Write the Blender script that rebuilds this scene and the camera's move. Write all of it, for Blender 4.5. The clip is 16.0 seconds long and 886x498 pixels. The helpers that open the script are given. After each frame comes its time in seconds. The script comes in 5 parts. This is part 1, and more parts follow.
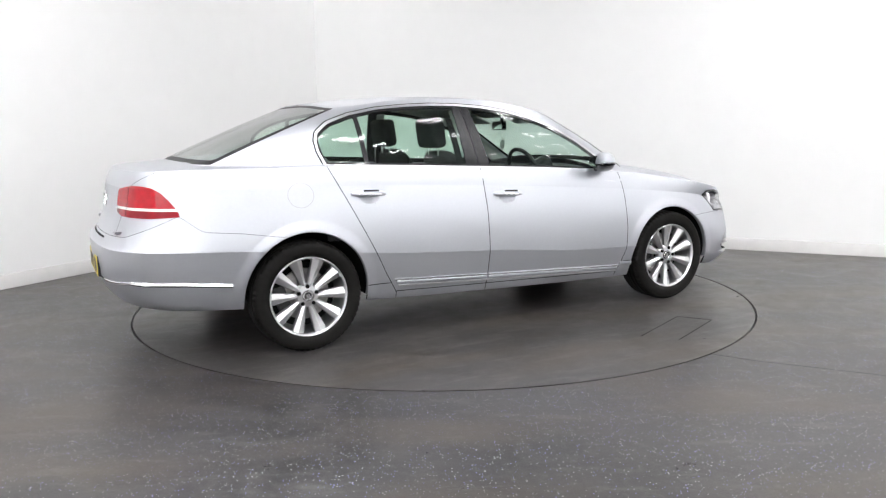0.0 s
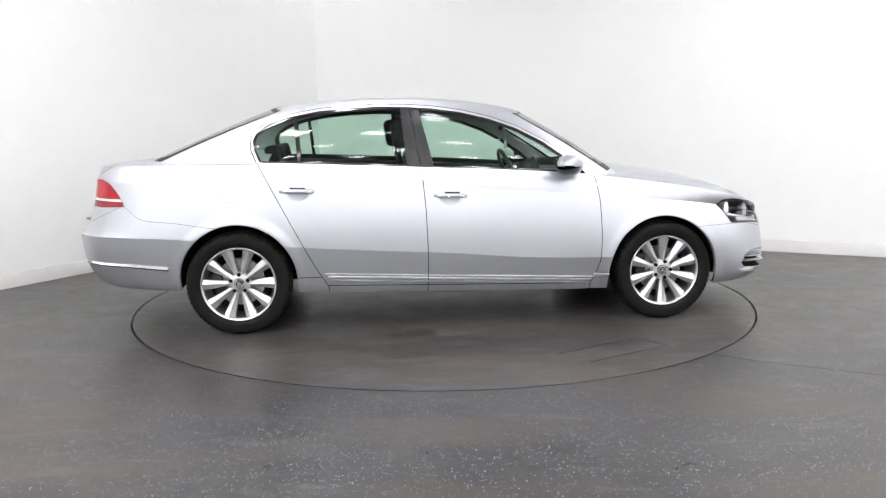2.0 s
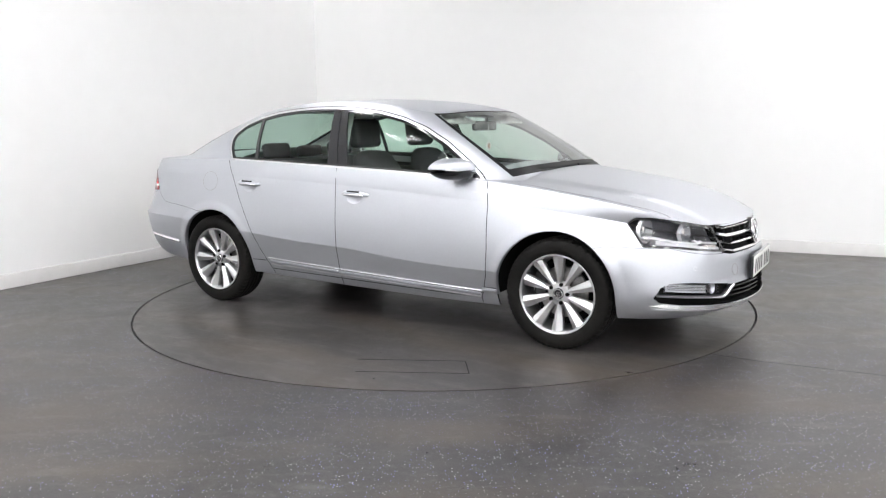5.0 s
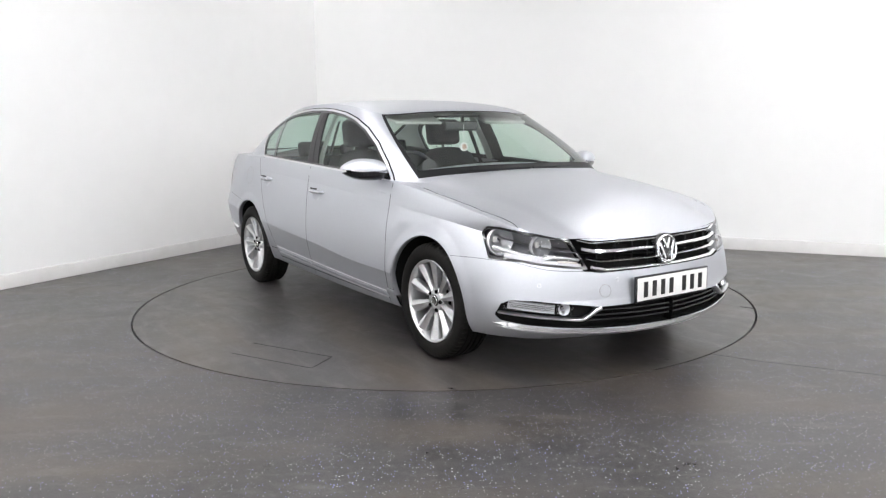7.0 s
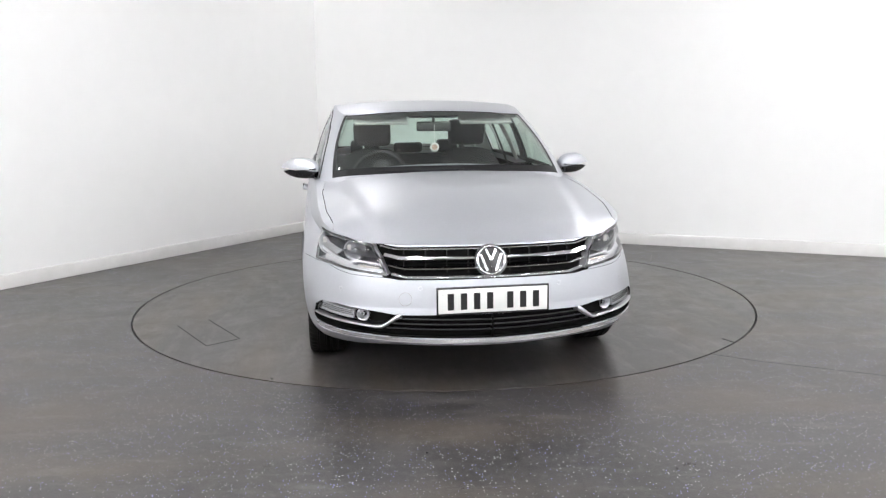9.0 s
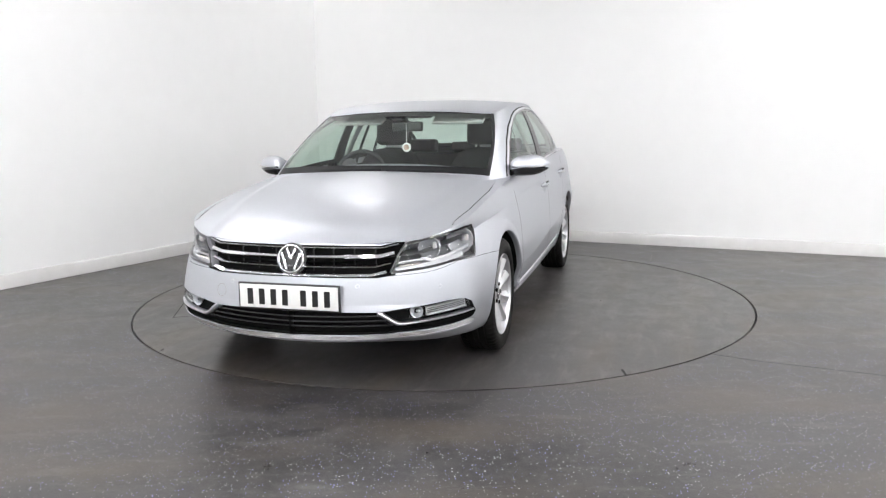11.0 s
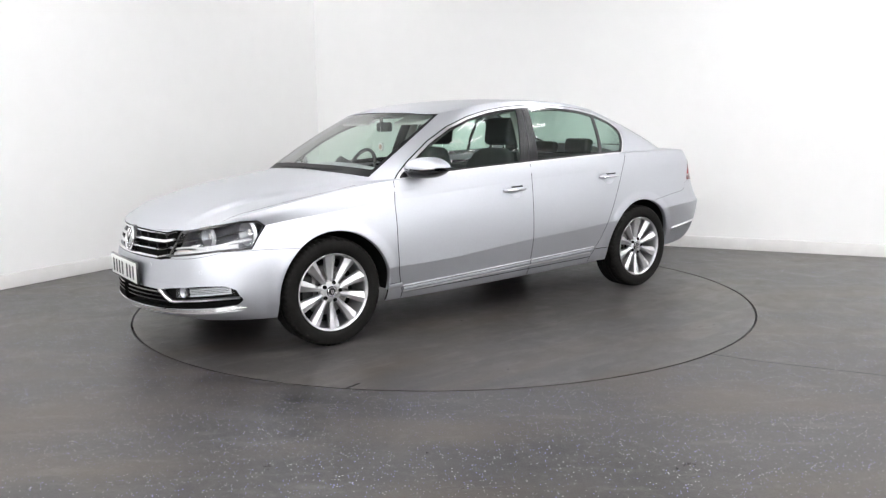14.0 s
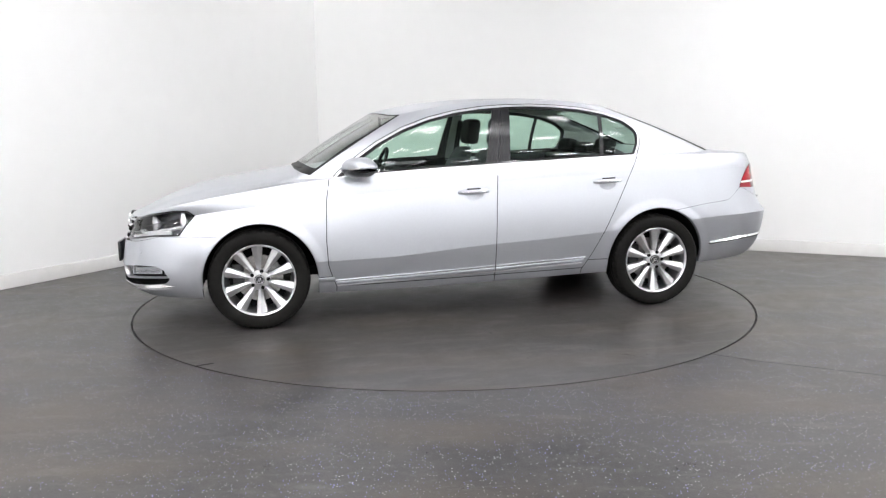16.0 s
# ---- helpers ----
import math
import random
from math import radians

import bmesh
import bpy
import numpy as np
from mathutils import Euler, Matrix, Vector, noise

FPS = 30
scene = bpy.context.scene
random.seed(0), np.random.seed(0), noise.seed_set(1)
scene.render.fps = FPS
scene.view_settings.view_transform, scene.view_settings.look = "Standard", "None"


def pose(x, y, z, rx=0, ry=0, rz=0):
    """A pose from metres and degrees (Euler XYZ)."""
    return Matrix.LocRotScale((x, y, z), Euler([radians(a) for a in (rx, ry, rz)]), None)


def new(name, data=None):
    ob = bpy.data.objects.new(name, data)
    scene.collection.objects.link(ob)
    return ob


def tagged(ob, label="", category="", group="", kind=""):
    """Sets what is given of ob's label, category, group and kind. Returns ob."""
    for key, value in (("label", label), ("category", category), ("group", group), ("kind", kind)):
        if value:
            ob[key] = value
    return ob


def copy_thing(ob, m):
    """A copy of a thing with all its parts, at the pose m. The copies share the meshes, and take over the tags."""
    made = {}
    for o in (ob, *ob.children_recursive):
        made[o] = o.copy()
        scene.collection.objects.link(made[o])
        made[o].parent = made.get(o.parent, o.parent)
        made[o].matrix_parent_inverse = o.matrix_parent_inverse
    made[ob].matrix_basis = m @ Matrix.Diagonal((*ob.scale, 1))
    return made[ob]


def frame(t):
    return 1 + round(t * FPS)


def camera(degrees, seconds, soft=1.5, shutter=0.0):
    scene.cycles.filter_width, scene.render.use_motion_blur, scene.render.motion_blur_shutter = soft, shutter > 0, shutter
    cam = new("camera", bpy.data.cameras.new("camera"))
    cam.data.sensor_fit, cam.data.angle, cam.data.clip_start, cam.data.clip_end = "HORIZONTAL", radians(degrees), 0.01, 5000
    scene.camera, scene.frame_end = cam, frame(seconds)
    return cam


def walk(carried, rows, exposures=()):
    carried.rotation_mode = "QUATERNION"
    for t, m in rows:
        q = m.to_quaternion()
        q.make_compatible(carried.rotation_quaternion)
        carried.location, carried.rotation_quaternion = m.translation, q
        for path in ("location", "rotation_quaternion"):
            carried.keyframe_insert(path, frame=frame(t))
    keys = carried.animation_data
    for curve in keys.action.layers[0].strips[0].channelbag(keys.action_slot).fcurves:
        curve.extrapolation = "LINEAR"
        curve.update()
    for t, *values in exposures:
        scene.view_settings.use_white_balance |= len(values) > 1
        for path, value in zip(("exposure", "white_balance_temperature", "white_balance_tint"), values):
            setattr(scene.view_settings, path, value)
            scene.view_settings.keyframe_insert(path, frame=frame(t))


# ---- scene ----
cam = camera(59.17, 16.0, soft=1.3)
EYE = (0.0, 0.0, 1.2515)
CAM_POSE = pose(*EYE, 90 - 8.778, 0, 0) @ pose(0, 0, 0, 0, 0, -0.770)
walk(cam, [(0.0, CAM_POSE), (16.0, CAM_POSE)])

# turntable axis and the angle of the car (degrees) every half second
AXIS = (0.0012, 5.8312)
TURN = [(0.0, 27.62), (0.5, 23.91), (1.0, 18.15), (1.5, 12.15), (2.0, 6.02), (2.5, -0.15), (3.0, -6.38), (3.5, -12.62),
        (4.0, -18.90), (6.5, -50.2), (7.0, -56.4), (7.5, -62.52), (8.0, -68.69), (8.5, -74.9), (9.0, -81.15), (9.5, -87.42),
        (10.0, -93.7), (12.5, -124.68), (13.0, -130.88), (13.5, -137.1), (14.0, -143.37), (14.5, -149.63), (15.0, -155.85),
        (15.5, -162.03), (16.0, -168.19)]
CAR_OFFSET = (-0.0154, -0.1208)
TABLE_R = 2.216

# ---- light ----
world = bpy.data.worlds.new("world")
scene.world = world
world.use_nodes = True
world.node_tree.nodes["Background"].inputs[0].default_value = (0.9, 0.95, 1.0, 1)
world.node_tree.nodes["Background"].inputs[1].default_value = 0.02
scene.view_settings.exposure = 0.0
PANEL_WATTS = 43.5
# strength of the unseen panels added to lift the car sides and walls
FILL_PANEL_WATTS = 4.6


# ---- materials ----
def material(name, base, rough=0.5, metal=0.0, coat=0.0, grain=0.0, grain_scale=40.0, bump=0.0, bump_scale=200.0, tint=None, spec=0.5):
    """Principled surface with colour variation at two scales and fine relief."""
    m = bpy.data.materials.new(name)
    m.use_nodes = True
    nt = m.node_tree
    b = nt.nodes["Principled BSDF"]
    b.inputs["Base Color"].default_value = (*base, 1)
    b.inputs["Roughness"].default_value = rough
    b.inputs["Metallic"].default_value = metal
    b.inputs["Coat Weight"].default_value = coat
    b.inputs["Coat Roughness"].default_value = 0.04
    b.inputs["Specular IOR Level"].default_value = spec
    if grain or bump:
        co = nt.nodes.new("ShaderNodeTexCoord")
    if grain:
        n1, n2 = nt.nodes.new("ShaderNodeTexNoise"), nt.nodes.new("ShaderNodeTexNoise")
        n1.inputs["Scale"].default_value, n1.inputs["Detail"].default_value = grain_scale, 6
        n2.inputs["Scale"].default_value, n2.inputs["Detail"].default_value = grain_scale / 12, 4
        add = nt.nodes.new("ShaderNodeMath")
        add.operation = "ADD"
        ramp = nt.nodes.new("ShaderNodeMapRange")
        ramp.inputs["From Min"].default_value, ramp.inputs["From Max"].default_value = 0.7, 1.3
        mix = nt.nodes.new("ShaderNodeMix")
        mix.data_type = "RGBA"
        t2 = tint or base
        mix.inputs[6].default_value = (*[c * (1 - grain) for c in base], 1)
        mix.inputs[7].default_value = (*[min(1, c * (1 + grain)) for c in t2], 1)
        for n in (n1, n2):
            nt.links.new(co.outputs["Object"], n.inputs["Vector"])
        nt.links.new(n1.outputs["Fac"], add.inputs[0])
        nt.links.new(n2.outputs["Fac"], add.inputs[1])
        nt.links.new(add.outputs[0], ramp.inputs["Value"])
        nt.links.new(ramp.outputs[0], mix.inputs[0])
        nt.links.new(mix.outputs[2], b.inputs["Base Color"])
    if bump:
        n3, bp = nt.nodes.new("ShaderNodeTexNoise"), nt.nodes.new("ShaderNodeBump")
        n3.inputs["Scale"].default_value, n3.inputs["Detail"].default_value = bump_scale, 3
        bp.inputs["Strength"].default_value, bp.inputs["Distance"].default_value = bump, 0.002
        nt.links.new(co.outputs["Object"], n3.inputs["Vector"])
        nt.links.new(n3.outputs["Fac"], bp.inputs["Height"])
        nt.links.new(bp.outputs[0], b.inputs["Normal"])
    return m


def glass_material(name, tint, gloss=1.45, fall=4.5):
    """Thin tinted pane: clear through, with a mirror gloss that grows at grazing angles."""
    m = bpy.data.materials.new(name)
    m.use_nodes = True
    nt = m.node_tree
    nt.nodes.remove(nt.nodes["Principled BSDF"])
    tr, gl, lw, pw, ma, mix = (nt.nodes.new("ShaderNode" + k) for k in ("BsdfTransparent", "BsdfGlossy", "LayerWeight", "Math", "Math", "MixShader"))
    tr.inputs[0].default_value = (*tint, 1)
    gl.inputs["Roughness"].default_value = 0.01
    base = ((gloss - 1) / (gloss + 1)) ** 2 * 1.6
    lw.inputs["Blend"].default_value = 0.5
    pw.operation, ma.operation = "POWER", "MULTIPLY_ADD"
    pw.inputs[1].default_value = fall
    ma.inputs[1].default_value, ma.inputs[2].default_value = 1 - base, base
    nt.links.new(lw.outputs["Facing"], pw.inputs[0])
    nt.links.new(pw.outputs[0], ma.inputs[0])
    nt.links.new(ma.outputs[0], mix.inputs[0])
    nt.links.new(tr.outputs[0], mix.inputs[1])
    nt.links.new(gl.outputs[0], mix.inputs[2])
    nt.links.new(mix.outputs[0], nt.nodes["Material Output"].inputs[0])
    return m


def glow_material(name, colour, strength):
    m = bpy.data.materials.new(name)
    m.use_nodes = True
    b = m.node_tree.nodes["Principled BSDF"]
    b.inputs["Base Color"].default_value = (0.8, 0.8, 0.8, 1)
    b.inputs["Emission Color"].default_value = (*colour, 1)
    b.inputs["Emission Strength"].default_value = strength
    return m


def floor_material(name, lift=1.0, flecks=1.0, rubbed=0.55):
    """Dark grey safety vinyl: worn patches, faint brown stains, pale and blue flecks that fade with wear."""
    m = material(name, (0.1, 0.098, 0.098), 0.36, grain=0.0, bump=0.25, bump_scale=180, spec=0.40)
    nt = m.node_tree
    b = nt.nodes["Principled BSDF"]
    geo = nt.nodes.new("ShaderNodeTexCoord")

    def tex(kind, scale, **kw):
        n = nt.nodes.new("ShaderNodeTex" + kind)
        n.inputs["Scale"].default_value = scale
        for k, v in kw.items():
            n.inputs[k].default_value = v
        nt.links.new(geo.outputs["Object"], n.inputs["Vector"])
        return n

    def rng(src, a, c, lo=0.0, hi=1.0):
        n = nt.nodes.new("ShaderNodeMapRange")
        n.inputs["From Min"].default_value, n.inputs["From Max"].default_value = a, c
        n.inputs["To Min"].default_value, n.inputs["To Max"].default_value = lo, hi
        nt.links.new(src, n.inputs["Value"])
        return n.outputs[0]

    def mixc(fac, a, c):
        n = nt.nodes.new("ShaderNodeMix")
        n.data_type = "RGBA"
        nt.links.new(fac, n.inputs[0])
        for i, v in ((6, a), (7, c)):
            if isinstance(v, tuple):
                n.inputs[i].default_value = (*v, 1)
            else:
                nt.links.new(v, n.inputs[i])
        return n.outputs[2]

    def mul(a, c):
        n = nt.nodes.new("ShaderNodeMath")
        n.operation = "MULTIPLY"
        nt.links.new(a, n.inputs[0])
        nt.links.new(c, n.inputs[1])
        return n.outputs[0]

    lane = nt.nodes.new("ShaderNodeMapping")
    lane.inputs["Scale"].default_value = (0.45, 1.9, 1.0)
    lane.inputs["Rotation"].default_value = (0, 0, 0.12)
    nt.links.new(geo.outputs["Object"], lane.inputs["Vector"])

    def streak(scale, **kw):
        n = tex("Noise", scale, **kw)
        nt.links.new(lane.outputs[0], n.inputs["Vector"])
        return n

    big = tex("Noise", 0.9, Detail=5.0, Roughness=0.62)
    mid = tex("Noise", 5.0, Detail=7.0, Roughness=0.7, Distortion=0.6)
    stain = streak(1.15, Detail=5.0, Roughness=0.6)
    rub = streak(5.5, Detail=6.0, Roughness=0.72, Distortion=0.4)
    col = mixc(rng(big.outputs["Fac"], 0.32, 0.68), tuple(c * lift for c in (0.018, 0.0168, 0.0168)), tuple(c * lift for c in (0.047, 0.044, 0.043)))
    col = mixc(rng(mid.outputs["Fac"], 0.46, 0.62, 0.0, 0.75), col, (0.056, 0.052, 0.050))
    col = mixc(rng(stain.outputs["Fac"], 0.47, 0.64, 0.0, 0.58), col, (0.074, 0.058, 0.042))
    col = mixc(rng(rub.outputs["Fac"], rubbed, rubbed + 0.15, 0.0, 0.62), col, (0.105, 0.097, 0.090))
    scuff = tex("Noise", 24.0, Detail=4.0, Roughness=0.75)
    col = mixc(rng(scuff.outputs["Fac"], 0.55, 0.70, 0.0, 0.5), col, (0.10, 0.094, 0.090))
    v = tex("Voronoi", 90.0)
    fleck = rng(v.outputs["Distance"], 0.16, 0.23, 1.0, 0.0)
    sep = nt.nodes.new("ShaderNodeSeparateColor")
    nt.links.new(v.outputs["Color"], sep.inputs[0])
    pick = rng(sep.outputs[0], 0.62, 0.63, 0.0, flecks)
    blue = mixc(rng(sep.outputs[1], 0.45, 0.6), (0.80, 0.80, 0.82), (0.33, 0.31, 0.88))
    worn = mul(rng(mid.outputs["Fac"], 0.42, 0.6, 1.0, 0.55), rng(stain.outputs["Fac"], 0.48, 0.62, 1.0, 0.12))
    col = mixc(mul(mul(fleck, pick), worn), col, blue)
    nt.links.new(col, b.inputs["Base Color"])
    nt.links.new(rng(mid.outputs["Fac"], 0.3, 0.7, 0.27, 0.40), b.inputs["Roughness"])
    return m


PAINT = material("silver_metallic_paint", (0.485, 0.50, 0.535), 0.39, 0.78, 0.14, grain=0.02, grain_scale=900, bump=0.02, bump_scale=2500)
BLACK = material("black_plastic", (0.010, 0.010, 0.011), 0.5, spec=0.25, grain=0.15, grain_scale=60, bump=0.1, bump_scale=600)
GLOSS_BLACK = material("gloss_black_trim", (0.012, 0.012, 0.014), 0.12, coat=0.6)
PILLAR = material("black_gloss_pillar_film", (0.008, 0.008, 0.010), 0.22, spec=0.4, grain=0.1, grain_scale=30)
RIM_BLACK = material("black_ceramic_glass_edge", (0.006, 0.006, 0.007), 0.45, spec=0.2, grain=0.1, grain_scale=60)
GAP = material("dark_seam", (0.008, 0.008, 0.008), 0.9, spec=0.1)
CHROME = material("chrome", (0.88, 0.88, 0.89), 0.10, 1.0)
SATIN = material("satin_chrome", (0.66, 0.66, 0.68), 0.28, 1.0)
ALLOY = material("silver_alloy", (0.60, 0.60, 0.61), 0.28, 0.92, 0.25, grain=0.04, grain_scale=60)
RUBBER = material("tyre_rubber", (0.007, 0.0065, 0.006), 0.62, spec=0.14, grain=0.25, grain_scale=30, bump=0.15, bump_scale=300)
DISC = material("brake_disc_steel", (0.35, 0.34, 0.33), 0.4, 0.9, grain=0.2, grain_scale=80)
IRON = material("dark_iron", (0.04, 0.04, 0.04), 0.6, 0.4, grain=0.3, grain_scale=50)
CLOTH = material("charcoal_seat_cloth", (0.028, 0.028, 0.031), 0.85, grain=0.2, grain_scale=200, bump=0.4, bump_scale=800)
CABIN = material("dark_cabin_plastic", (0.03, 0.03, 0.032), 0.6, grain=0.15, grain_scale=100, bump=0.2, bump_scale=900)
LINER = material("pale_headliner", (0.42, 0.43, 0.41), 0.9, grain=0.05, grain_scale=200, bump=0.2, bump_scale=900)
GLASS = glass_material("green_tinted_glass", (0.68, 0.82, 0.74), 1.28)
REAR_GLASS = glass_material("rear_screen_glass", (0.70, 0.83, 0.76), 1.45, 3.0)
SCREEN = glass_material("windscreen_glass", (0.85, 0.93, 0.88), 1.45, 3.2)
LENS = glass_material("clear_lamp_lens", (0.93, 0.94, 0.95), 1.3)
RED = material("red_lamp_lens", (0.34, 0.004, 0.012), 0.10, coat=0.15, spec=0.3, grain=0.25, grain_scale=25)
RED_DARK = material("deep_red_lamp_lens", (0.23, 0.003, 0.010), 0.10, coat=0.15, spec=0.3, grain=0.2, grain_scale=25)
LAMP_WHITE = material("pale_lamp_strip", (0.75, 0.72, 0.70), 0.15, coat=1.0)
LAMP_GREY = material("grey_lamp_housing", (0.27, 0.27, 0.285), 0.35, 0.0, grain=0.1, grain_scale=50)
REFLECTOR = material("lamp_reflector", (0.86, 0.86, 0.88), 0.22, 0.35)
LAMP_STRIP = material("satin_lamp_bezel", (0.52, 0.52, 0.53), 0.3, 0.4, grain=0.06, grain_scale=40)
AMBER = material("pale_indicator", (0.6, 0.55, 0.5), 0.2, coat=1.0)
WHITE_PLATE = material("white_number_plate", (0.78, 0.78, 0.76), 0.35, coat=0.3)
YELLOW_PLATE = material("yellow_number_plate", (0.75, 0.58, 0.05), 0.35, coat=0.3)
INK = material("black_plate_print", (0.01, 0.01, 0.01), 0.4)
WALL = material("white_wall_paint", (0.845, 0.845, 0.838), 0.7, grain=0.012, grain_scale=6, bump=0.05, bump_scale=160)
SKIRT = material("off_white_skirting", (0.62, 0.61, 0.60), 0.45, grain=0.06, grain_scale=8)
CEIL = material("white_ceiling_paint", (0.72, 0.72, 0.715), 0.8, grain=0.02, grain_scale=5)
FLOOR = floor_material("speckled_grey_vinyl", 0.82)
DISC_FLOOR = floor_material("worn_turntable_vinyl", 1.25, 0.12, 0.50)
SEAM = material("dark_floor_seam", (0.02, 0.02, 0.02), 0.8)
PANEL = glow_material("led_panel", (0.985, 0.98, 1.0), PANEL_WATTS)
# glow of the added fill panels behind the camera
FILL_PANEL = glow_material("fill_panel_glow", (0.975, 0.98, 1.0), FILL_PANEL_WATTS)
PANEL_RIM = material("white_panel_rim", (0.8, 0.8, 0.8), 0.4)


# ---- mesh tools ----
def link_mesh(name, verts, faces, mat, parent=None, label="", normals=None, smooth=True):
    me = bpy.data.meshes.new(name)
    me.from_pydata([tuple(v) for v in verts], [], [tuple(int(i) for i in f) for f in faces])
    me.materials.append(mat)
    me.polygons.foreach_set("use_smooth", [smooth] * len(me.polygons))
    if normals is not None:
        me.normals_split_custom_set_from_vertices([tuple(n) for n in normals])
    me.update()
    ob = new(name, me)
    if parent is not None:
        ob.parent = parent
    if label:
        tagged(ob, label)
    return ob


def part(name, bm, mat, parent=None, label="", smooth_angle=40):
    """Links a bmesh as one mesh object under a thing or a part."""
    me = bpy.data.meshes.new(name)
    bmesh.ops.recalc_face_normals(bm, faces=bm.faces)
    for f in bm.faces:
        f.smooth = True
    for e in bm.edges:
        if len(e.link_faces) == 2 and e.calc_face_angle(0) > radians(smooth_angle):
            e.smooth = False
    bm.to_mesh(me)
    bm.free()
    me.materials.append(mat)
    ob = new(name, me)
    if parent is not None:
        ob.parent = parent
    if label:
        tagged(ob, label)
    return ob


def box_bm(sx, sy, sz, at=(0, 0, 0), bevel=0.0, segs=2, turn=None, bm=None):
    bm = bm or bmesh.new()
    made = bmesh.ops.create_cube(bm, size=1)["verts"]
    m = Matrix.Translation(at) @ (turn or Matrix()) @ Matrix.Diagonal((sx, sy, sz, 1))
    bmesh.ops.transform(bm, matrix=m, verts=made)
    if bevel:
        es = list({e for v in made for e in v.link_edges})
        bmesh.ops.bevel(bm, geom=es, offset=bevel, segments=segs, affect="EDGES", profile=0.6)
    return bm


def lathe_bm(profile, segs=64, axis="y", bm=None):
    """Turns (radius, height) pairs round an axis."""
    bm = bm or bmesh.new()
    rings = []
    for i in range(segs):
        a = 2 * math.pi * i / segs
        c, s = math.cos(a), math.sin(a)
        ring = []
        for r, h in profile:
            p = {"y": (r * c, h, r * s), "z": (r * c, r * s, h), "x": (h, r * c, r * s)}[axis]
            ring.append(bm.verts.new(p))
        rings.append(ring)
    for i in range(segs):
        a, b = rings[i], rings[(i + 1) % segs]
        for j in range(len(profile) - 1):
            bm.faces.new((a[j], a[j + 1], b[j + 1], b[j]))
    bmesh.ops.remove_doubles(bm, verts=bm.verts, dist=1e-6)
    return bm


def sweep_bm(points, section, normals=None, closed=False, bm=None):
    """Sweeps a section of (side, out) offsets along points; normals give the outward way."""
    bm = bm or bmesh.new()
    pts = [Vector(p) for p in points]
    n = len(pts)
    rings = []
    for i, p in enumerate(pts):
        a, b = (pts[(i - 1) % n], pts[(i + 1) % n]) if closed else (pts[max(0, i - 1)], pts[min(n - 1, i + 1)])
        t = (b - a).normalized()
        nn = Vector(normals[i]) if normals is not None else Vector((0, 0, 1))
        nn = (nn - t * nn.dot(t)).normalized()
        side = t.cross(nn)
        rings.append([bm.verts.new(p + side * s + nn * o) for s, o in section])
    m = len(section)
    for i in range(n if closed else n - 1):
        a, b = rings[i], rings[(i + 1) % n]
        for j in range(m):
            bm.faces.new((a[j], a[(j + 1) % m], b[(j + 1) % m], b[j]))
    if not closed:
        bm.faces.new(rings[0])
        bm.faces.new(rings[-1][::-1])
    return bm


def oval(w, h, n=8, lift=0.0):
    return [(w * math.cos(2 * math.pi * i / n), lift + h * math.sin(2 * math.pi * i / n)) for i in range(n)]


def flat_strip(w, h):
    return [(-w, -0.004), (-w, h * 0.6), (-w * 0.6, h), (w * 0.6, h), (w, h * 0.6), (w, -0.004)]


def curve(pairs):
    """A smooth monotone curve through (x, value) pairs."""
    xs, ys = np.array([p[0] for p in pairs], float), np.array([p[1] for p in pairs], float)
    h, d = np.diff(xs), np.diff(ys) / np.diff(xs)
    m = np.zeros(len(xs))
    for i in range(1, len(xs) - 1):
        if d[i - 1] * d[i] > 0:
            w1, w2 = 2 * h[i] + h[i - 1], h[i] + 2 * h[i - 1]
            m[i] = (w1 + w2) / (w1 / d[i - 1] + w2 / d[i])
    m[0], m[-1] = d[0], d[-1]

    def f(x):
        x = np.asarray(x, float)
        i = np.clip(np.searchsorted(xs, x) - 1, 0, len(xs) - 2)
        s = np.clip((x - xs[i]) / h[i], 0, 1)
        return ((1 + 2 * s) * (1 - s) ** 2 * ys[i] + s * (1 - s) ** 2 * h[i] * m[i] + s * s * (3 - 2 * s) * ys[i + 1] + s * s * (s - 1) * h[i] * m[i + 1])
    return f


def thread(ctrl, knots, at):
    """Smooth curve through control points at the given knots (mirrored in y at both ends)."""
    c = np.array(ctrl, float)
    k = np.array(knots, float)
    flip = np.array([1, -1, 1])
    c = np.vstack([c[1] * flip, c, c[-2] * flip])
    k = np.concatenate([[2 * k[0] - k[1]], k, [2 * k[-1] - k[-2]]])
    h, d = np.diff(k), np.diff(c, axis=0) / np.diff(k)[:, None]
    m = np.zeros_like(c)
    m[1:-1] = (d[:-1] * h[1:, None] + d[1:] * h[:-1, None]) / (h[:-1] + h[1:])[:, None]
    i = np.clip(np.searchsorted(k, at) - 1, 1, len(k) - 3)
    s = ((at - k[i]) / h[i])[:, None]
    hh = h[i][:, None]
    return (1 + 2 * s) * (1 - s) ** 2 * c[i] + s * (1 - s) ** 2 * hh * m[i] + s * s * (3 - 2 * s) * c[i + 1] + s * s * (s - 1) * hh * m[i + 1]


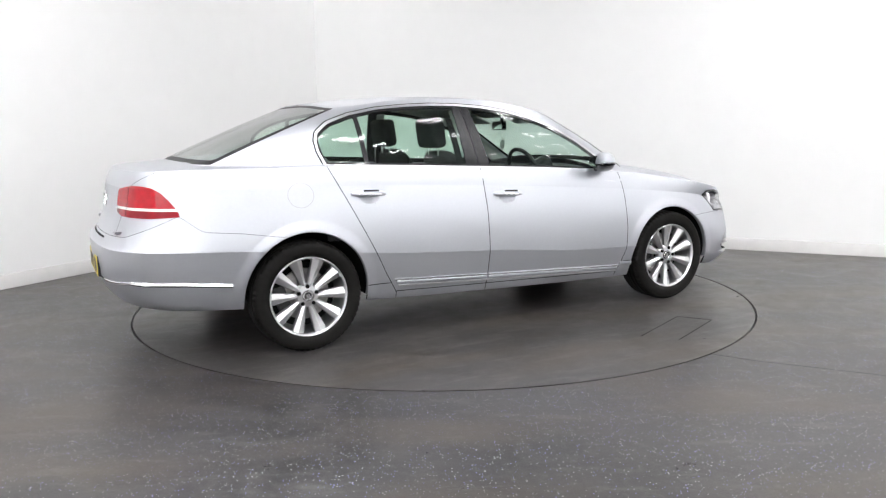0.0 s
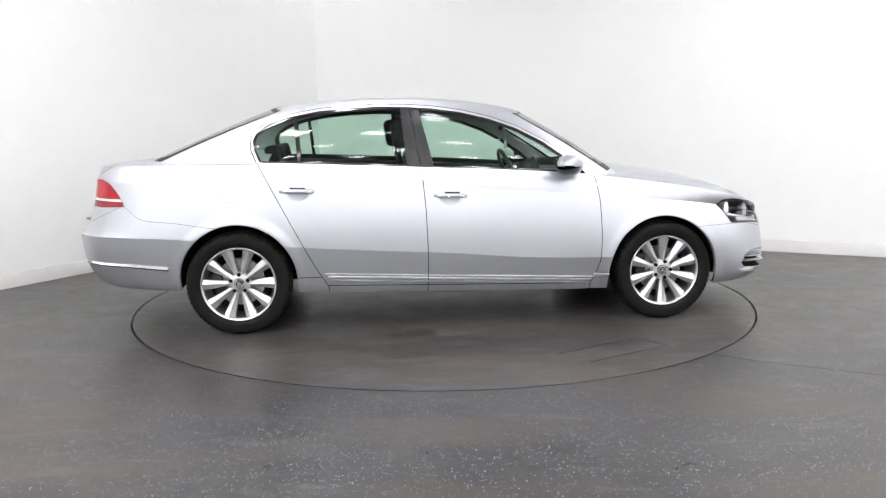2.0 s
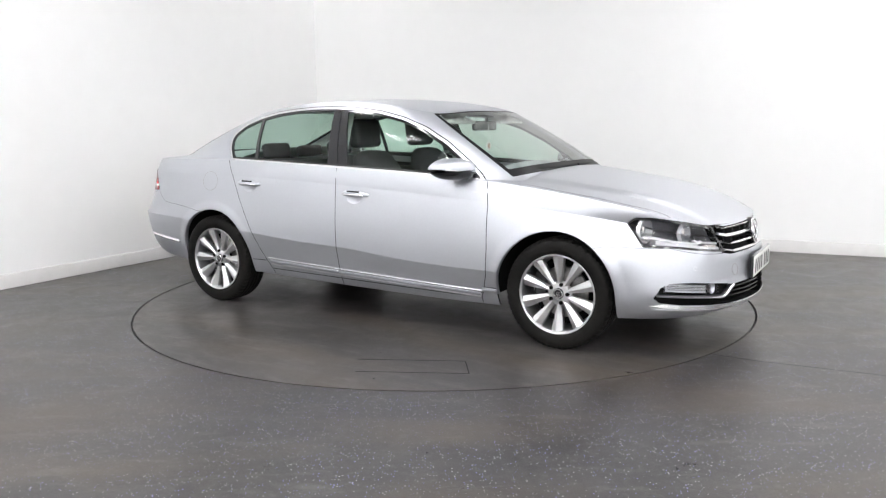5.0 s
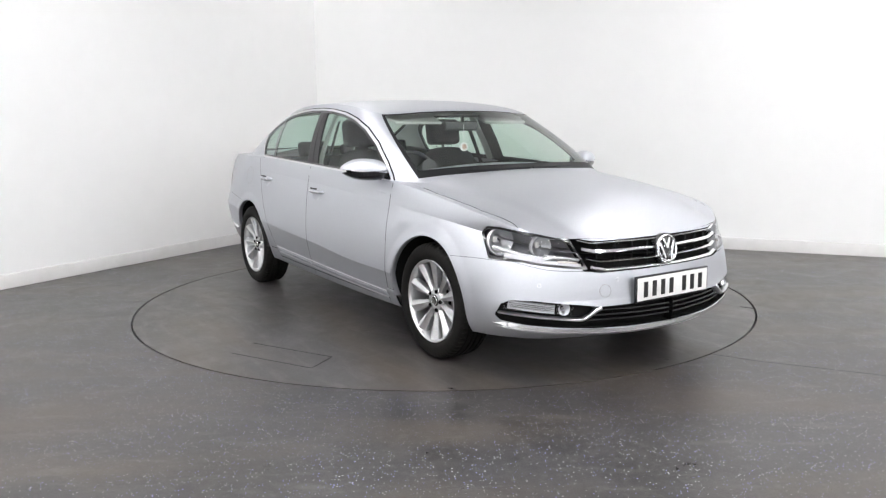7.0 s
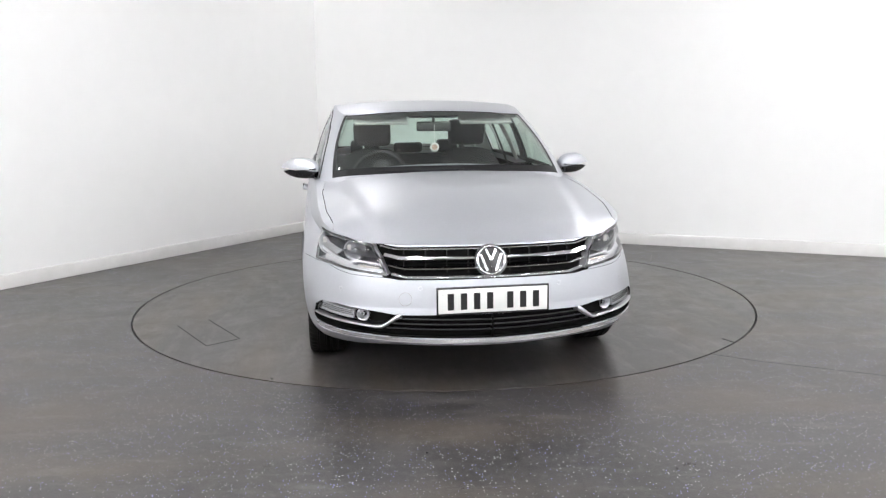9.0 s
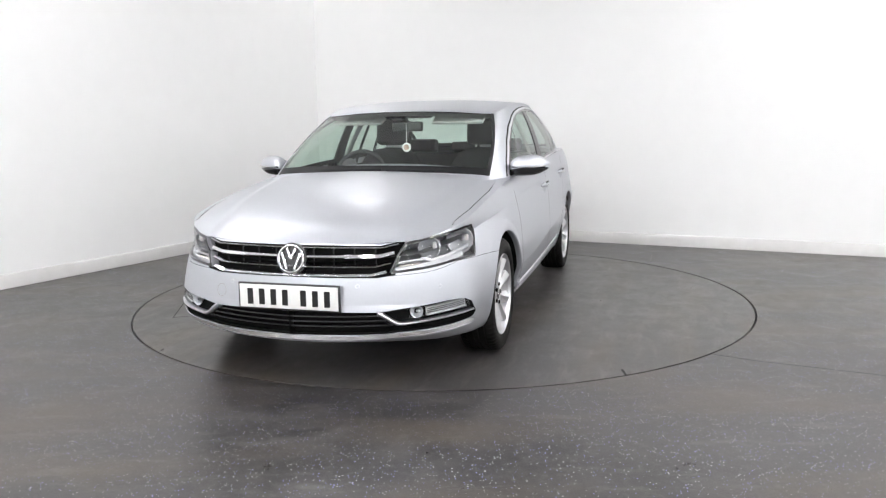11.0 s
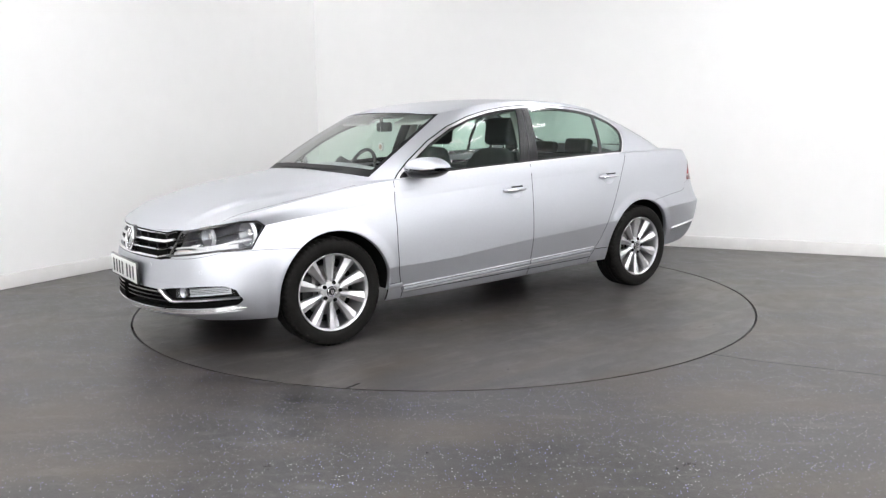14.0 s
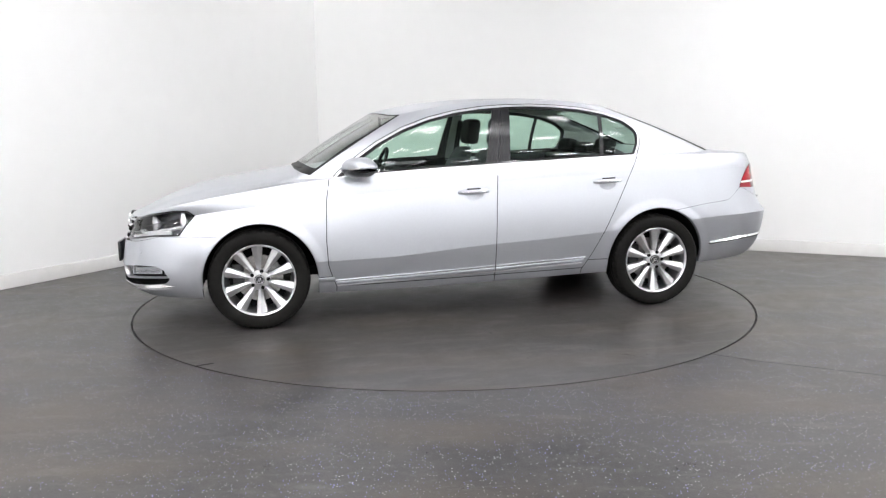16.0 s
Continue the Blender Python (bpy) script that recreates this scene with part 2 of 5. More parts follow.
class Sheet:
    """Triangles with a row of numbers per vertex: place (3), normal (3), u, v."""

    def __init__(self, a, f):
        self.a, self.f = a, f

    @staticmethod
    def grid(p, u, v, out):
        """From points p[i, j]; out(place) gives the rough outward way."""
        du, dv = np.gradient(p, axis=0), np.gradient(p, axis=1)
        n = np.cross(du, dv)
        ln = np.linalg.norm(n, axis=2, keepdims=True)
        n = n / np.maximum(ln, 1e-9)
        bad = ln[..., 0] < 1e-8
        sign = np.sign(np.sum(n * out(p), axis=2, keepdims=True))
        n = n * np.where(sign == 0, 1, sign)
        n[bad] = out(p)[bad]
        a = np.concatenate([p, n, np.broadcast_to(u[:, None, None], p.shape[:2] + (1,)), np.broadcast_to(v[None, :, None], p.shape[:2] + (1,))], axis=2)
        ni, nj = p.shape[:2]
        i, j = np.meshgrid(np.arange(ni - 1), np.arange(nj - 1), indexing="ij")
        q = (i * nj + j).ravel()
        f = np.concatenate([np.stack([q, q + nj, q + nj + 1], 1), np.stack([q, q + nj + 1, q + 1], 1)])
        return Sheet(a.reshape(-1, 8), f)

    def cut(self, val):
        """Splits at val(place, u, v) = 0 into the parts below and above."""
        d = val(self.a[:, :3], self.a[:, 6], self.a[:, 7]).astype(float)
        d[np.abs(d) < 1e-7] = 1e-7
        s = d[self.f] < 0
        cnt = s.sum(1)
        low, high = [self.f[cnt == 3]], [self.f[cnt == 0]]
        extra, memo = [], {}
        base = len(self.a)

        def mid(i, j):
            key = (i, j) if i < j else (j, i)
            if key not in memo:
                t = d[key[0]] / (d[key[0]] - d[key[1]])
                memo[key] = base + len(extra)
                extra.append(self.a[key[0]] * (1 - t) + self.a[key[1]] * t)
            return memo[key]
        lo, hi = [], []
        for tri, ss, c in zip(self.f[(cnt == 1) | (cnt == 2)], s[(cnt == 1) | (cnt == 2)], cnt[(cnt == 1) | (cnt == 2)]):
            k = int(np.argmax(ss)) if c == 1 else int(np.argmin(ss))
            i, j, l = int(tri[k]), int(tri[(k + 1) % 3]), int(tri[(k + 2) % 3])
            ij, il = mid(i, j), mid(i, l)
            one, two = (lo, hi) if c == 1 else (hi, lo)
            one.append((i, ij, il))
            two += [(ij, j, l), (ij, l, il)]
        a = np.vstack([self.a, np.array(extra)]) if extra else self.a
        mk = lambda parts, more: Sheet(a, np.vstack(parts + ([np.array(more)] if more else []))).tidy()
        return mk(low, lo), mk(high, hi)

    def tidy(self):
        if len(self.f) == 0:
            return Sheet(np.zeros((0, 8)), np.zeros((0, 3), int))
        used, inv = np.unique(self.f, return_inverse=True)
        return Sheet(self.a[used], inv.reshape(-1, 3))

    def plus(self, other):
        return Sheet(np.vstack([self.a, other.a]), np.vstack([self.f, other.f + len(self.a)]))

    def moved(self, d):
        b = self.a.copy()
        b[:, :3] += b[:, 3:6] * d
        return Sheet(b, self.f)

    def flipped(self):
        b = self.a.copy()
        b[:, 3:6] *= -1
        return Sheet(b, self.f[:, ::-1])

    def tub(self, depth):
        """The sheet sunk by depth along a fixed way, with side walls; as points and faces."""
        s = self.tidy()
        p = s.a[:, :3]
        q = p + np.array(depth)
        seen = {}
        for t in s.f:
            for i in range(3):
                e = (int(t[i]), int(t[(i + 1) % 3]))
                seen[e] = seen.get(e, 0) + 1
        n = len(p)
        rim = [(a, b, b + n, a + n) for a, b in seen if (b, a) not in seen]
        return np.vstack([p, q]), [tuple(int(k) + n for k in t) for t in s.f] + rim

    def mirrored(self):
        b = self.a.copy()
        b[:, 1] *= -1
        b[:, 4] *= -1
        return Sheet(b, self.f[:, ::-1])

    def link(self, name, mat, parent, label="", thick=0.0):
        s = self.tidy()
        p, n, f = s.a[:, :3], s.a[:, 3:6], s.f
        fn = np.cross(p[f[:, 1]] - p[f[:, 0]], p[f[:, 2]] - p[f[:, 0]])
        wrong = np.sum(fn * n[f].sum(1), axis=1) < 0
        f = f.copy()
        f[wrong] = f[wrong][:, ::-1]
        area = np.linalg.norm(fn, axis=1) > 1e-9
        f = f[area]
        return link_mesh(name, p, f, mat, parent, label, n)


def polygon(pts, ax=(0, 2)):
    """Signed distance to a polygon (below zero inside), in two axes of the place or in given coordinates."""
    a = np.array(pts, float)
    b = np.roll(a, -1, axis=0)

    def dist(p2):
        p2 = np.asarray(p2, float)
        best = np.full(len(p2), 1e9)
        inside = np.zeros(len(p2), bool)
        for s, e in zip(a, b):
            d = e - s
            t = np.clip(((p2 - s) @ d) / (d @ d), 0, 1)
            best = np.minimum(best, np.linalg.norm(p2 - s - t[:, None] * d, axis=1))
            cond = (s[1] > p2[:, 1]) != (e[1] > p2[:, 1])
            with np.errstate(divide="ignore", invalid="ignore"):
                xx = s[0] + (p2[:, 1] - s[1]) * d[0] / d[1]
            inside ^= cond & (p2[:, 0] < xx)
        return np.where(inside, -best, best)
    return dist


# ---- the room ----
def wall_slab(name, a, b, height, inward, label):
    a, b, n = Vector((*a, 0)), Vector((*b, 0)), Vector((*inward, 0)).normalized()
    bm = bmesh.new()
    out = -n * 0.2
    q = [a, b, b + out, a + out]
    lo = [bm.verts.new(p) for p in q]
    hi = [bm.verts.new(p + Vector((0, 0, height))) for p in q]
    bm.faces.new(lo)
    bm.faces.new(hi)
    for i in range(4):
        bm.faces.new((lo[i], lo[(i + 1) % 4], hi[(i + 1) % 4], hi[i]))
    w = part(name, bm, WALL)
    return tagged(w, label, "wall", kind="structure")


def skirting(name, a, b, inward):
    a, b, n = Vector((*a, 0)), Vector((*b, 0)), Vector((*inward, 0)).normalized()
    bm = sweep_bm([a, b], [(0, 0), (0.018, 0), (0.018, 0.10), (0.010, 0.115), (0, 0.118)] if (b - a).cross(Vector((0, 0, 1))).dot(n) > 0
                  else [(0, 0), (-0.018, 0), (-0.018, 0.10), (-0.010, 0.115), (0, 0.118)])
    return tagged(part(name, bm, SKIRT), "off-white painted skirting board along the wall", "skirting", kind="structure")


ROOM_H = 4.5
CORNER = (-1.568, 10.066)
D1, D2 = Vector((-0.4720, -0.8816)).normalized(), Vector((0.8977, -0.4405)).normalized()
C = Vector(CORNER)
P_LEFT, P_RIGHT = C + D1 * 15.0, C + D2 * 15.0
P_BACK = P_LEFT + D2 * 15.0
wall_slab("wall_left", C, P_LEFT, ROOM_H, D2, "white painted studio wall, plain and matt")
wall_slab("wall_right", C, P_RIGHT, ROOM_H, D1, "white painted studio wall, plain and matt")
wall_slab("wall_back", P_LEFT, P_BACK, ROOM_H, -D1, "white painted studio wall, plain and matt")
wall_slab("wall_side", P_RIGHT, P_BACK, ROOM_H, -D2, "white painted studio wall, plain and matt")
skirting("baseboard_left", C + D2 * 0.0, P_LEFT, D2)
skirting("baseboard_right", C + D1 * 0.02, P_RIGHT, D1)


def wall_joint(name, a, b, inward):
    """Thin dark shadow gap where the vinyl meets the skirting."""
    n = Vector((*inward, 0)).normalized()
    a, b = Vector((*a, 0)) + n * 0.024, Vector((*b, 0)) + n * 0.024
    bm = sweep_bm([a, b], [(-0.005, -0.004), (-0.005, 0.001), (0.005, 0.001), (0.005, -0.004)])
    return tagged(part(name, bm, SEAM), "thin dark joint between the vinyl floor and the skirting", "floor joint", kind="structure")


wall_joint("trim_left", C + D1 * 0.03, P_LEFT, D2)
wall_joint("trim_right", C + D2 * 0.03, P_RIGHT, D1)


def ring_sheet(r0, r1, segs=160):
    bm = bmesh.new()
    a = [bm.verts.new((r0 * math.cos(2 * math.pi * i / segs), r0 * math.sin(2 * math.pi * i / segs), 0)) for i in range(segs)]
    b = [bm.verts.new((r1 * math.cos(2 * math.pi * i / segs), r1 * math.sin(2 * math.pi * i / segs), 0)) for i in range(segs)]
    low = [bm.verts.new((v.co.x, v.co.y, -0.03)) for v in a]
    for i in range(segs):
        j = (i + 1) % segs
        bm.faces.new((a[i], b[i], b[j], a[j]))
        bm.faces.new((a[i], a[j], low[j], low[i]))
    return bm


floor = part("floor", ring_sheet(TABLE_R + 0.006, 22.0), FLOOR)
floor.location = (*AXIS, 0)
tagged(floor, "dark grey speckled safety vinyl floor, worn and scuffed", "floor", kind="structure")
seam = part("floor_seam", sweep_bm([(1.481, 4.165, 0), (1.70, 4.015, 0), (1.943, 3.895, 0), (2.6, 3.55, 0), (5.5, 2.0, 0)], [(-0.002, -0.004), (-0.002, 0.0008), (0.002, 0.0008), (0.002, -0.004)]), SEAM)
tagged(seam, "thin dark welded seam in the vinyl floor", "floor seam", kind="structure")
pit = part("floor_pit", lathe_bm([(0, -0.03), (TABLE_R + 0.05, -0.03)], 96, "z"), SEAM)
pit.location = (*AXIS, 0)
tagged(pit, "dark pit under the turntable edge", "floor", kind="structure")
turntable = new("turntable", None)
turntable.location = (*AXIS, 0)
tagged(turntable, "round grey vinyl car turntable set flush in the floor", "turntable")
HATCH = [(0.585, -1.855), (1.125, -1.600), (1.0, -1.42), (0.46, -1.675)]
disc = part("disc", lathe_bm([(0, 0), (1.0, 0), (TABLE_R - 0.007, 0), (TABLE_R - 0.007, -0.028), (0, -0.028)], 160, "z"), DISC_FLOOR, turntable)
for k in range(4):
    a, b = HATCH[k], HATCH[(k + 1) % 4]
    if k != 3:
        part("hatch_seam", sweep_bm([(*a, 0), (*b, 0)], [(-0.003, -0.004), (-0.003, 0.0012), (0.003, 0.0012), (0.003, -0.004)]), SEAM, turntable, "dark seam of an inset hatch")
part("lifting_slot", box_bm(0.09, 0.012, 0.003, (1.63, 1.43, 0.0), turn=pose(0, 0, 0, 0, 0, 15)), SEAM, turntable, "dark lifting slot")

ceiling = tagged(part("ceiling", box_bm(60, 60, 0.1, (*AXIS, ROOM_H + 0.05)), CEIL), "plain white ceiling", "ceiling", kind="structure")


def ceiling_light(x, y, yaw):
    lamp = new("ceiling_light", None)
    lamp.matrix_basis = pose(x, y, ROOM_H, 0, 0, yaw)
    tagged(lamp, "square white led ceiling panel, switched on", "ceiling light", "ceiling panels")
    bm = bmesh.new()
    for sx, sy, at in ((0.45, 0.025, (0, 0.2125, -0.012)), (0.45, 0.025, (0, -0.2125, -0.012)), (0.025, 0.40, (0.2125, 0, -0.012)), (0.025, 0.40, (-0.2125, 0, -0.012))):
        box_bm(sx, sy, 0.024, at, bm=bm)
    part("frame", bm, PANEL_RIM, lamp)
    part("diffuser", box_bm(0.398, 0.398, 0.012, (0, 0, -0.008)), PANEL, lamp)
    return lamp


yaw_room = math.degrees(math.atan2(D2.y, D2.x))
first = None
for i in range(9):
    for j in range(8):
        q = C + D1 * (0.75 + 1.55 * i) + D2 * (0.75 + 1.55 * j)
        m = pose(q.x, q.y, ROOM_H, 0, 0, yaw_room)
        if math.dist((q.x, q.y), (AXIS[0], AXIS[1] + 0.4)) < 2.7:
            continue
        if first is None:
            first = ceiling_light(q.x, q.y, yaw_room)
        else:
            copy_thing(first, m)


def fill_light(m):
    """Long unseen panel added high on the walls behind the camera, brightening car sides."""
    lamp = new("fill_light", None)
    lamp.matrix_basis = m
    tagged(lamp, "long unseen fill panel, added to brighten the car sides and walls", "wall light", "wall panels")
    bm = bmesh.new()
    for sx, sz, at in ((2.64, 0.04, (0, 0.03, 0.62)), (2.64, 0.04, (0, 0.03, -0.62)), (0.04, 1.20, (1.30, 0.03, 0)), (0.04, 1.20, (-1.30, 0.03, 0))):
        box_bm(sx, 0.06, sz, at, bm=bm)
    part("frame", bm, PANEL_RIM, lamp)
    part("diffuser", box_bm(2.55, 0.03, 1.19, (0, 0.025, 0)), FILL_PANEL, lamp)
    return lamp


# rows of added fill panels along the two unseen walls
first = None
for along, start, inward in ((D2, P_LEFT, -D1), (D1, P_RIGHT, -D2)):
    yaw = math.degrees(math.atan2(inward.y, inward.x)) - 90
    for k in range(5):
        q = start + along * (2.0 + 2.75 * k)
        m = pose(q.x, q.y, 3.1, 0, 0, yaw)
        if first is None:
            first = fill_light(m)
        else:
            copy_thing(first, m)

# ---- the car: surfaces ----
FRONT_SHAPE = [(1.15, 0.982), (0.82, 0.964), (0.55, 0.918), (0.335, 0.855), (0.185, 0.752), (0.085, 0.535), (0.025, 0.295), (0, 0)]
FRONT_LOW = [(1.15, 0.994), (0.82, 0.992), (0.55, 0.962), (0.335, 0.895), (0.185, 0.768), (0.085, 0.540), (0.025, 0.295), (0, 0)]
FRONT_MID = [(1.15, 0.994), (0.82, 0.990), (0.55, 0.956), (0.335, 0.872), (0.185, 0.758), (0.085, 0.537), (0.025, 0.295), (0, 0)]
REAR_SHAPE = [(0, 0), (0.012, 0.30), (0.035, 0.53), (0.09, 0.722), (0.185, 0.842), (0.36, 0.920), (0.65, 0.968)]
FRONT_TOP = [(1.15, 0.815), (0.82, 0.812), (0.52, 0.80), (0.30, 0.762), (0.155, 0.64), (0.065, 0.47), (0.02, 0.26), (0, 0)]
REAR_TOP = [(0, 0), (0.010, 0.26), (0.028, 0.45), (0.075, 0.61), (0.165, 0.70), (0.34, 0.763), (0.62, 0.803)]
BODY_W = 0.983
MID_X = [-1.15, -0.7, -0.1, 0.5]
MID_R = [0.987, 0.996, 1.0, 1.0]


def level(xf, xr, w, heights, front=FRONT_SHAPE, rear=REAR_SHAPE, absolute=False, nose=None):
    k = BODY_W if absolute else w * BODY_W
    zc = curve(heights)
    full = [0.0, 0.25, 0.7] + [1.0] * 5
    kf = [k + ((nose or w) - w) * BODY_W * t for t in full]
    pts = [(xr + d, r * k) for d, r in rear] + [(x, w * r * BODY_W) for x, r in zip(MID_X, MID_R)] + [(xf - d, r * q) for (d, r), q in zip(front, kf)]
    return [(x, y, float(zc(x))) for x, y in pts]


LEVELS = [
    level(2.205, -2.27, 0.835, [(-2.30, 0.30), (-1.7, 0.275), (-0.9, 0.245), (0.9, 0.208), (1.5, 0.208), (1.75, 0.218), (2.1, 0.222), (2.28, 0.222)], FRONT_LOW, nose=0.880),
    level(2.285, -2.375, 0.874, [(-2.38, 0.395), (-1.75, 0.40), (-0.84, 0.34), (0.885, 0.29), (1.65, 0.30), (2.1, 0.312), (2.29, 0.27)], FRONT_LOW, nose=0.912),
    level(2.285, -2.412, 0.915, [(-2.40, 0.635), (-1.67, 0.605), (-0.83, 0.528), (-0.18, 0.491), (0.884, 0.422), (1.65, 0.43), (2.28, 0.42)], FRONT_LOW),
    level(2.262, -2.340, 0.906, [(-2.33, 0.74), (-1.3, 0.73), (0, 0.69), (1.0, 0.63), (1.65, 0.60), (2.1, 0.58), (2.26, 0.555)], FRONT_MID),
    level(2.242, -2.298, 0.873, [(-2.30, 0.955), (-1, 0.93), (-0.21, 0.896), (0.736, 0.835), (1.63, 0.749), (1.9, 0.70), (2.1, 0.655), (2.24, 0.62)]),
    level(2.205, -2.248, 0.844, [(-2.25, 1.040), (-1.95, 1.048), (-1.2, 1.045), (-0.31, 1.007), (0.74, 0.956), (0.9, 0.943), (1.2, 0.905), (1.5, 0.862), (1.8, 0.805), (1.95, 0.768), (2.1, 0.716), (2.21, 0.706)],
          FRONT_TOP, REAR_TOP, True),
]
_c = np.array(LEVELS[3])
KNOTS = np.concatenate([[0], np.cumsum(np.linalg.norm(np.diff(_c, axis=0), axis=1))])
NU = 420
U = np.linspace(0, KNOTS[-1], NU)
LOOPS = [thread(l, KNOTS, U) for l in LEVELS]
ARCH_R, ARCH_F, ARCH_RAD = (-1.354, 0.330), (1.343, 0.320), 0.360


def outward(p):
    o = np.stack([np.maximum(np.abs(p[..., 0]) - 1.7, 0) * np.sign(p[..., 0]) * 3, np.maximum(p[..., 1], 0.02), np.zeros(p.shape[:-1])], -1)
    return o / np.linalg.norm(o, axis=-1, keepdims=True)


def flare(p):
    """Rolls the wing out a little round each wheel arch."""
    q = p.copy()
    for cx, cz in (ARCH_R, ARCH_F):
        d = np.hypot(p[..., 0] - cx, p[..., 2] - cz) - ARCH_RAD
        t = np.clip(1 - d / 0.062, 0, 1)
        side = np.clip((p[..., 1] - 0.6) / 0.2, 0, 1)
        q[..., 1] += 0.008 * np.minimum(t * 1.25, 1.0) * side
    return q


def three(a, b, c, n):
    v = np.linspace(0, 1, n)
    t = 0.5
    out = []
    for s in v:
        l0, l1, l2 = (s - t) * (s - 1) / t, s * (s - 1) / (t * (t - 1)), s * (s - t) / (1 - t)
        out.append(a * l0 + b * l1 + c * l2)
    return np.stack(out, 1), v


def strip(a, b, n, bulge):
    v = np.linspace(0, 1, n)
    push = outward(a) * 0.8 + np.array([0, 0, 0.6])
    return np.stack([a * (1 - s) + b * s + push * bulge * 4 * s * (1 - s) for s in v], 1), v


pa, va = three(LOOPS[0], LOOPS[1], LOOPS[2], 22)
pb, vb = three(LOOPS[2], LOOPS[3], LOOPS[4], 34)
front_soft = np.clip((LOOPS[4][:, 0] - 0.9) / 0.8, 0, 1)[:, None]
pc, vc = strip(LOOPS[4], LOOPS[5], 16, 0.004 + 0.004 * front_soft)
SIDE = Sheet.grid(flare(pa), U, va, outward).plus(Sheet.grid(flare(pb), U, vb + 1, outward)).plus(Sheet.grid(flare(pc), U, vc + 2, outward))

HOOD_Z = curve([(0.6, 1.06), (0.85, 1.02), (1.0, 0.998), (1.21, 0.970), (1.4, 0.941), (1.6, 0.909), (1.8, 0.862), (2.0, 0.788), (2.1, 0.744), (2.205, 0.706)])
DECK_Z = curve([(-2.248, 1.040), (-2.2, 1.052), (-2.0, 1.070), (-1.85, 1.085), (-1.2, 1.12)])


def cap(edge, height, n, p, extra=None):
    """Closes the top from an edge line over to the centre line."""
    r = np.linspace(0, 1, n)
    y = edge[:, 1:2] * (1 - r[None])
    t = 1 - r[None]
    z = edge[:, 2:3] + (height(edge[:, 0])[:, None] - edge[:, 2:3]) * (1 - t ** p)
    x = np.broadcast_to(edge[:, 0:1], y.shape)
    if extra is not None:
        z = z + extra(x, y)
    return Sheet.grid(np.stack([x, y, z], -1), np.arange(len(edge)) * 1.0, r, lambda q: np.broadcast_to(np.array([0, 0, 1.0]), q.shape))


def step(a, b, x):
    t = np.clip((x - a) / (b - a), 0, 1)
    return t * t * (3 - 2 * t)


def hood_ridge(x, y):
    yc = np.interp(x, [1.0, 2.15], [0.63, 0.47])
    return 0.013 * (1 - step(yc - 0.012, yc + 0.075, y)) * step(0.9, 1.15, x) * (1 - step(2.0, 2.2, x))


edge = LOOPS[5]
HOOD_CAP = cap(edge[edge[:, 0] > 0.80], HOOD_Z, 70, 2.2, hood_ridge)
DECK_CAP = cap(edge[edge[:, 0] < -1.15], DECK_Z, 24, 3.0)

# greenhouse: belt loop and roof loop
BELT = [(-1.97, 0, 1.055), (-1.955, 0.36, 1.052), (-1.86, 0.645, 1.05), (-1.66, 0.735, 1.035), (-1.2, 0.792, 1.03), (-0.6, 0.815, 1.01), (0.0, 0.822, 0.98), (0.5, 0.818, 0.955),
        (0.87, 0.797, 0.93), (1.01, 0.705, 0.962), (1.09, 0.40, 0.985), (1.115, 0, 0.99)]
ROOF = [(-1.12, 0, 1.414), (-1.11, 0.33, 1.409), (-1.05, 0.575, 1.386), (-0.98, 0.615, 1.390), (-0.75, 0.638, 1.419), (-0.5, 0.645, 1.432), (-0.2, 0.645, 1.430), (0.05, 0.640, 1.410),
        (0.26, 0.630, 1.375), (0.385, 0.595, 1.352), (0.490, 0.32, 1.364), (0.522, 0, 1.370)]
_g = (np.array(BELT) + np.array(ROOF)) / 2
GK = np.concatenate([[0], np.cumsum(np.linalg.norm(np.diff(_g, axis=0), axis=1))])
GU = np.unique(np.concatenate([np.linspace(0, GK[-1], 220), GK]))
gb, gr = thread(BELT, GK, GU), thread(ROOF, GK, GU)
GV = np.linspace(-0.12, 1, 46)


def house(s):
    p = gb * (1 - s) + gr * s
    b = 4 * max(s, 0) * (1 - s)
    o = np.stack([np.sign(p[:, 0] + 0.3) * np.clip((np.abs(p[:, 0] + 0.3) - 0.6) * 2, 0, 1), np.clip(p[:, 1] / 0.6, 0, 1), np.full(len(p), 0.3)], -1)
    o[:, 0] *= np.where(GU < GK[2], 0.5, np.where(GU > GK[9], 0.35, 0.25))
    return p + o * b * 0.022


gp = np.stack([house(s) for s in GV], 1)
HOUSE = Sheet.grid(gp, GU, GV, lambda q: np.stack([np.where(np.abs(q[..., 0] + 0.3) > 0.8, np.sign(q[..., 0] + 0.3), 0) * 0.6, q[..., 1] + 0.01, np.full(q.shape[:-1], 0.4)], -1))
ROOF_Z = curve([(-1.12, 1.414), (-0.95, 1.436), (-0.75, 1.453), (-0.5, 1.463), (-0.2, 1.461), (0.1, 1.443), (0.3, 1.417), (0.45, 1.387), (0.522, 1.370)])
ROOF_CAP = cap(gr, ROOF_Z, 26, 2.4)

# ---- the car: panels ----
car = new("car", None)
tagged(car, "silver metallic four-door saloon car with ten-spoke alloy wheels", "car")


def xz(p):
    return p[:, [0, 2]]


def arches(p, u, v):
    d = np.full(len(p), 1e9)
    for cx, cz in (ARCH_R, ARCH_F):
        dz = np.where(p[:, 2] < cz, (p[:, 2] - cz) * 0.35, p[:, 2] - cz)
        d = np.minimum(d, np.hypot(p[:, 0] - cx, dz) - ARCH_RAD)
    return np.where(p[:, 1] > 0.55, -d, -1.0)


SHELL = SIDE.cut(arches)[0]

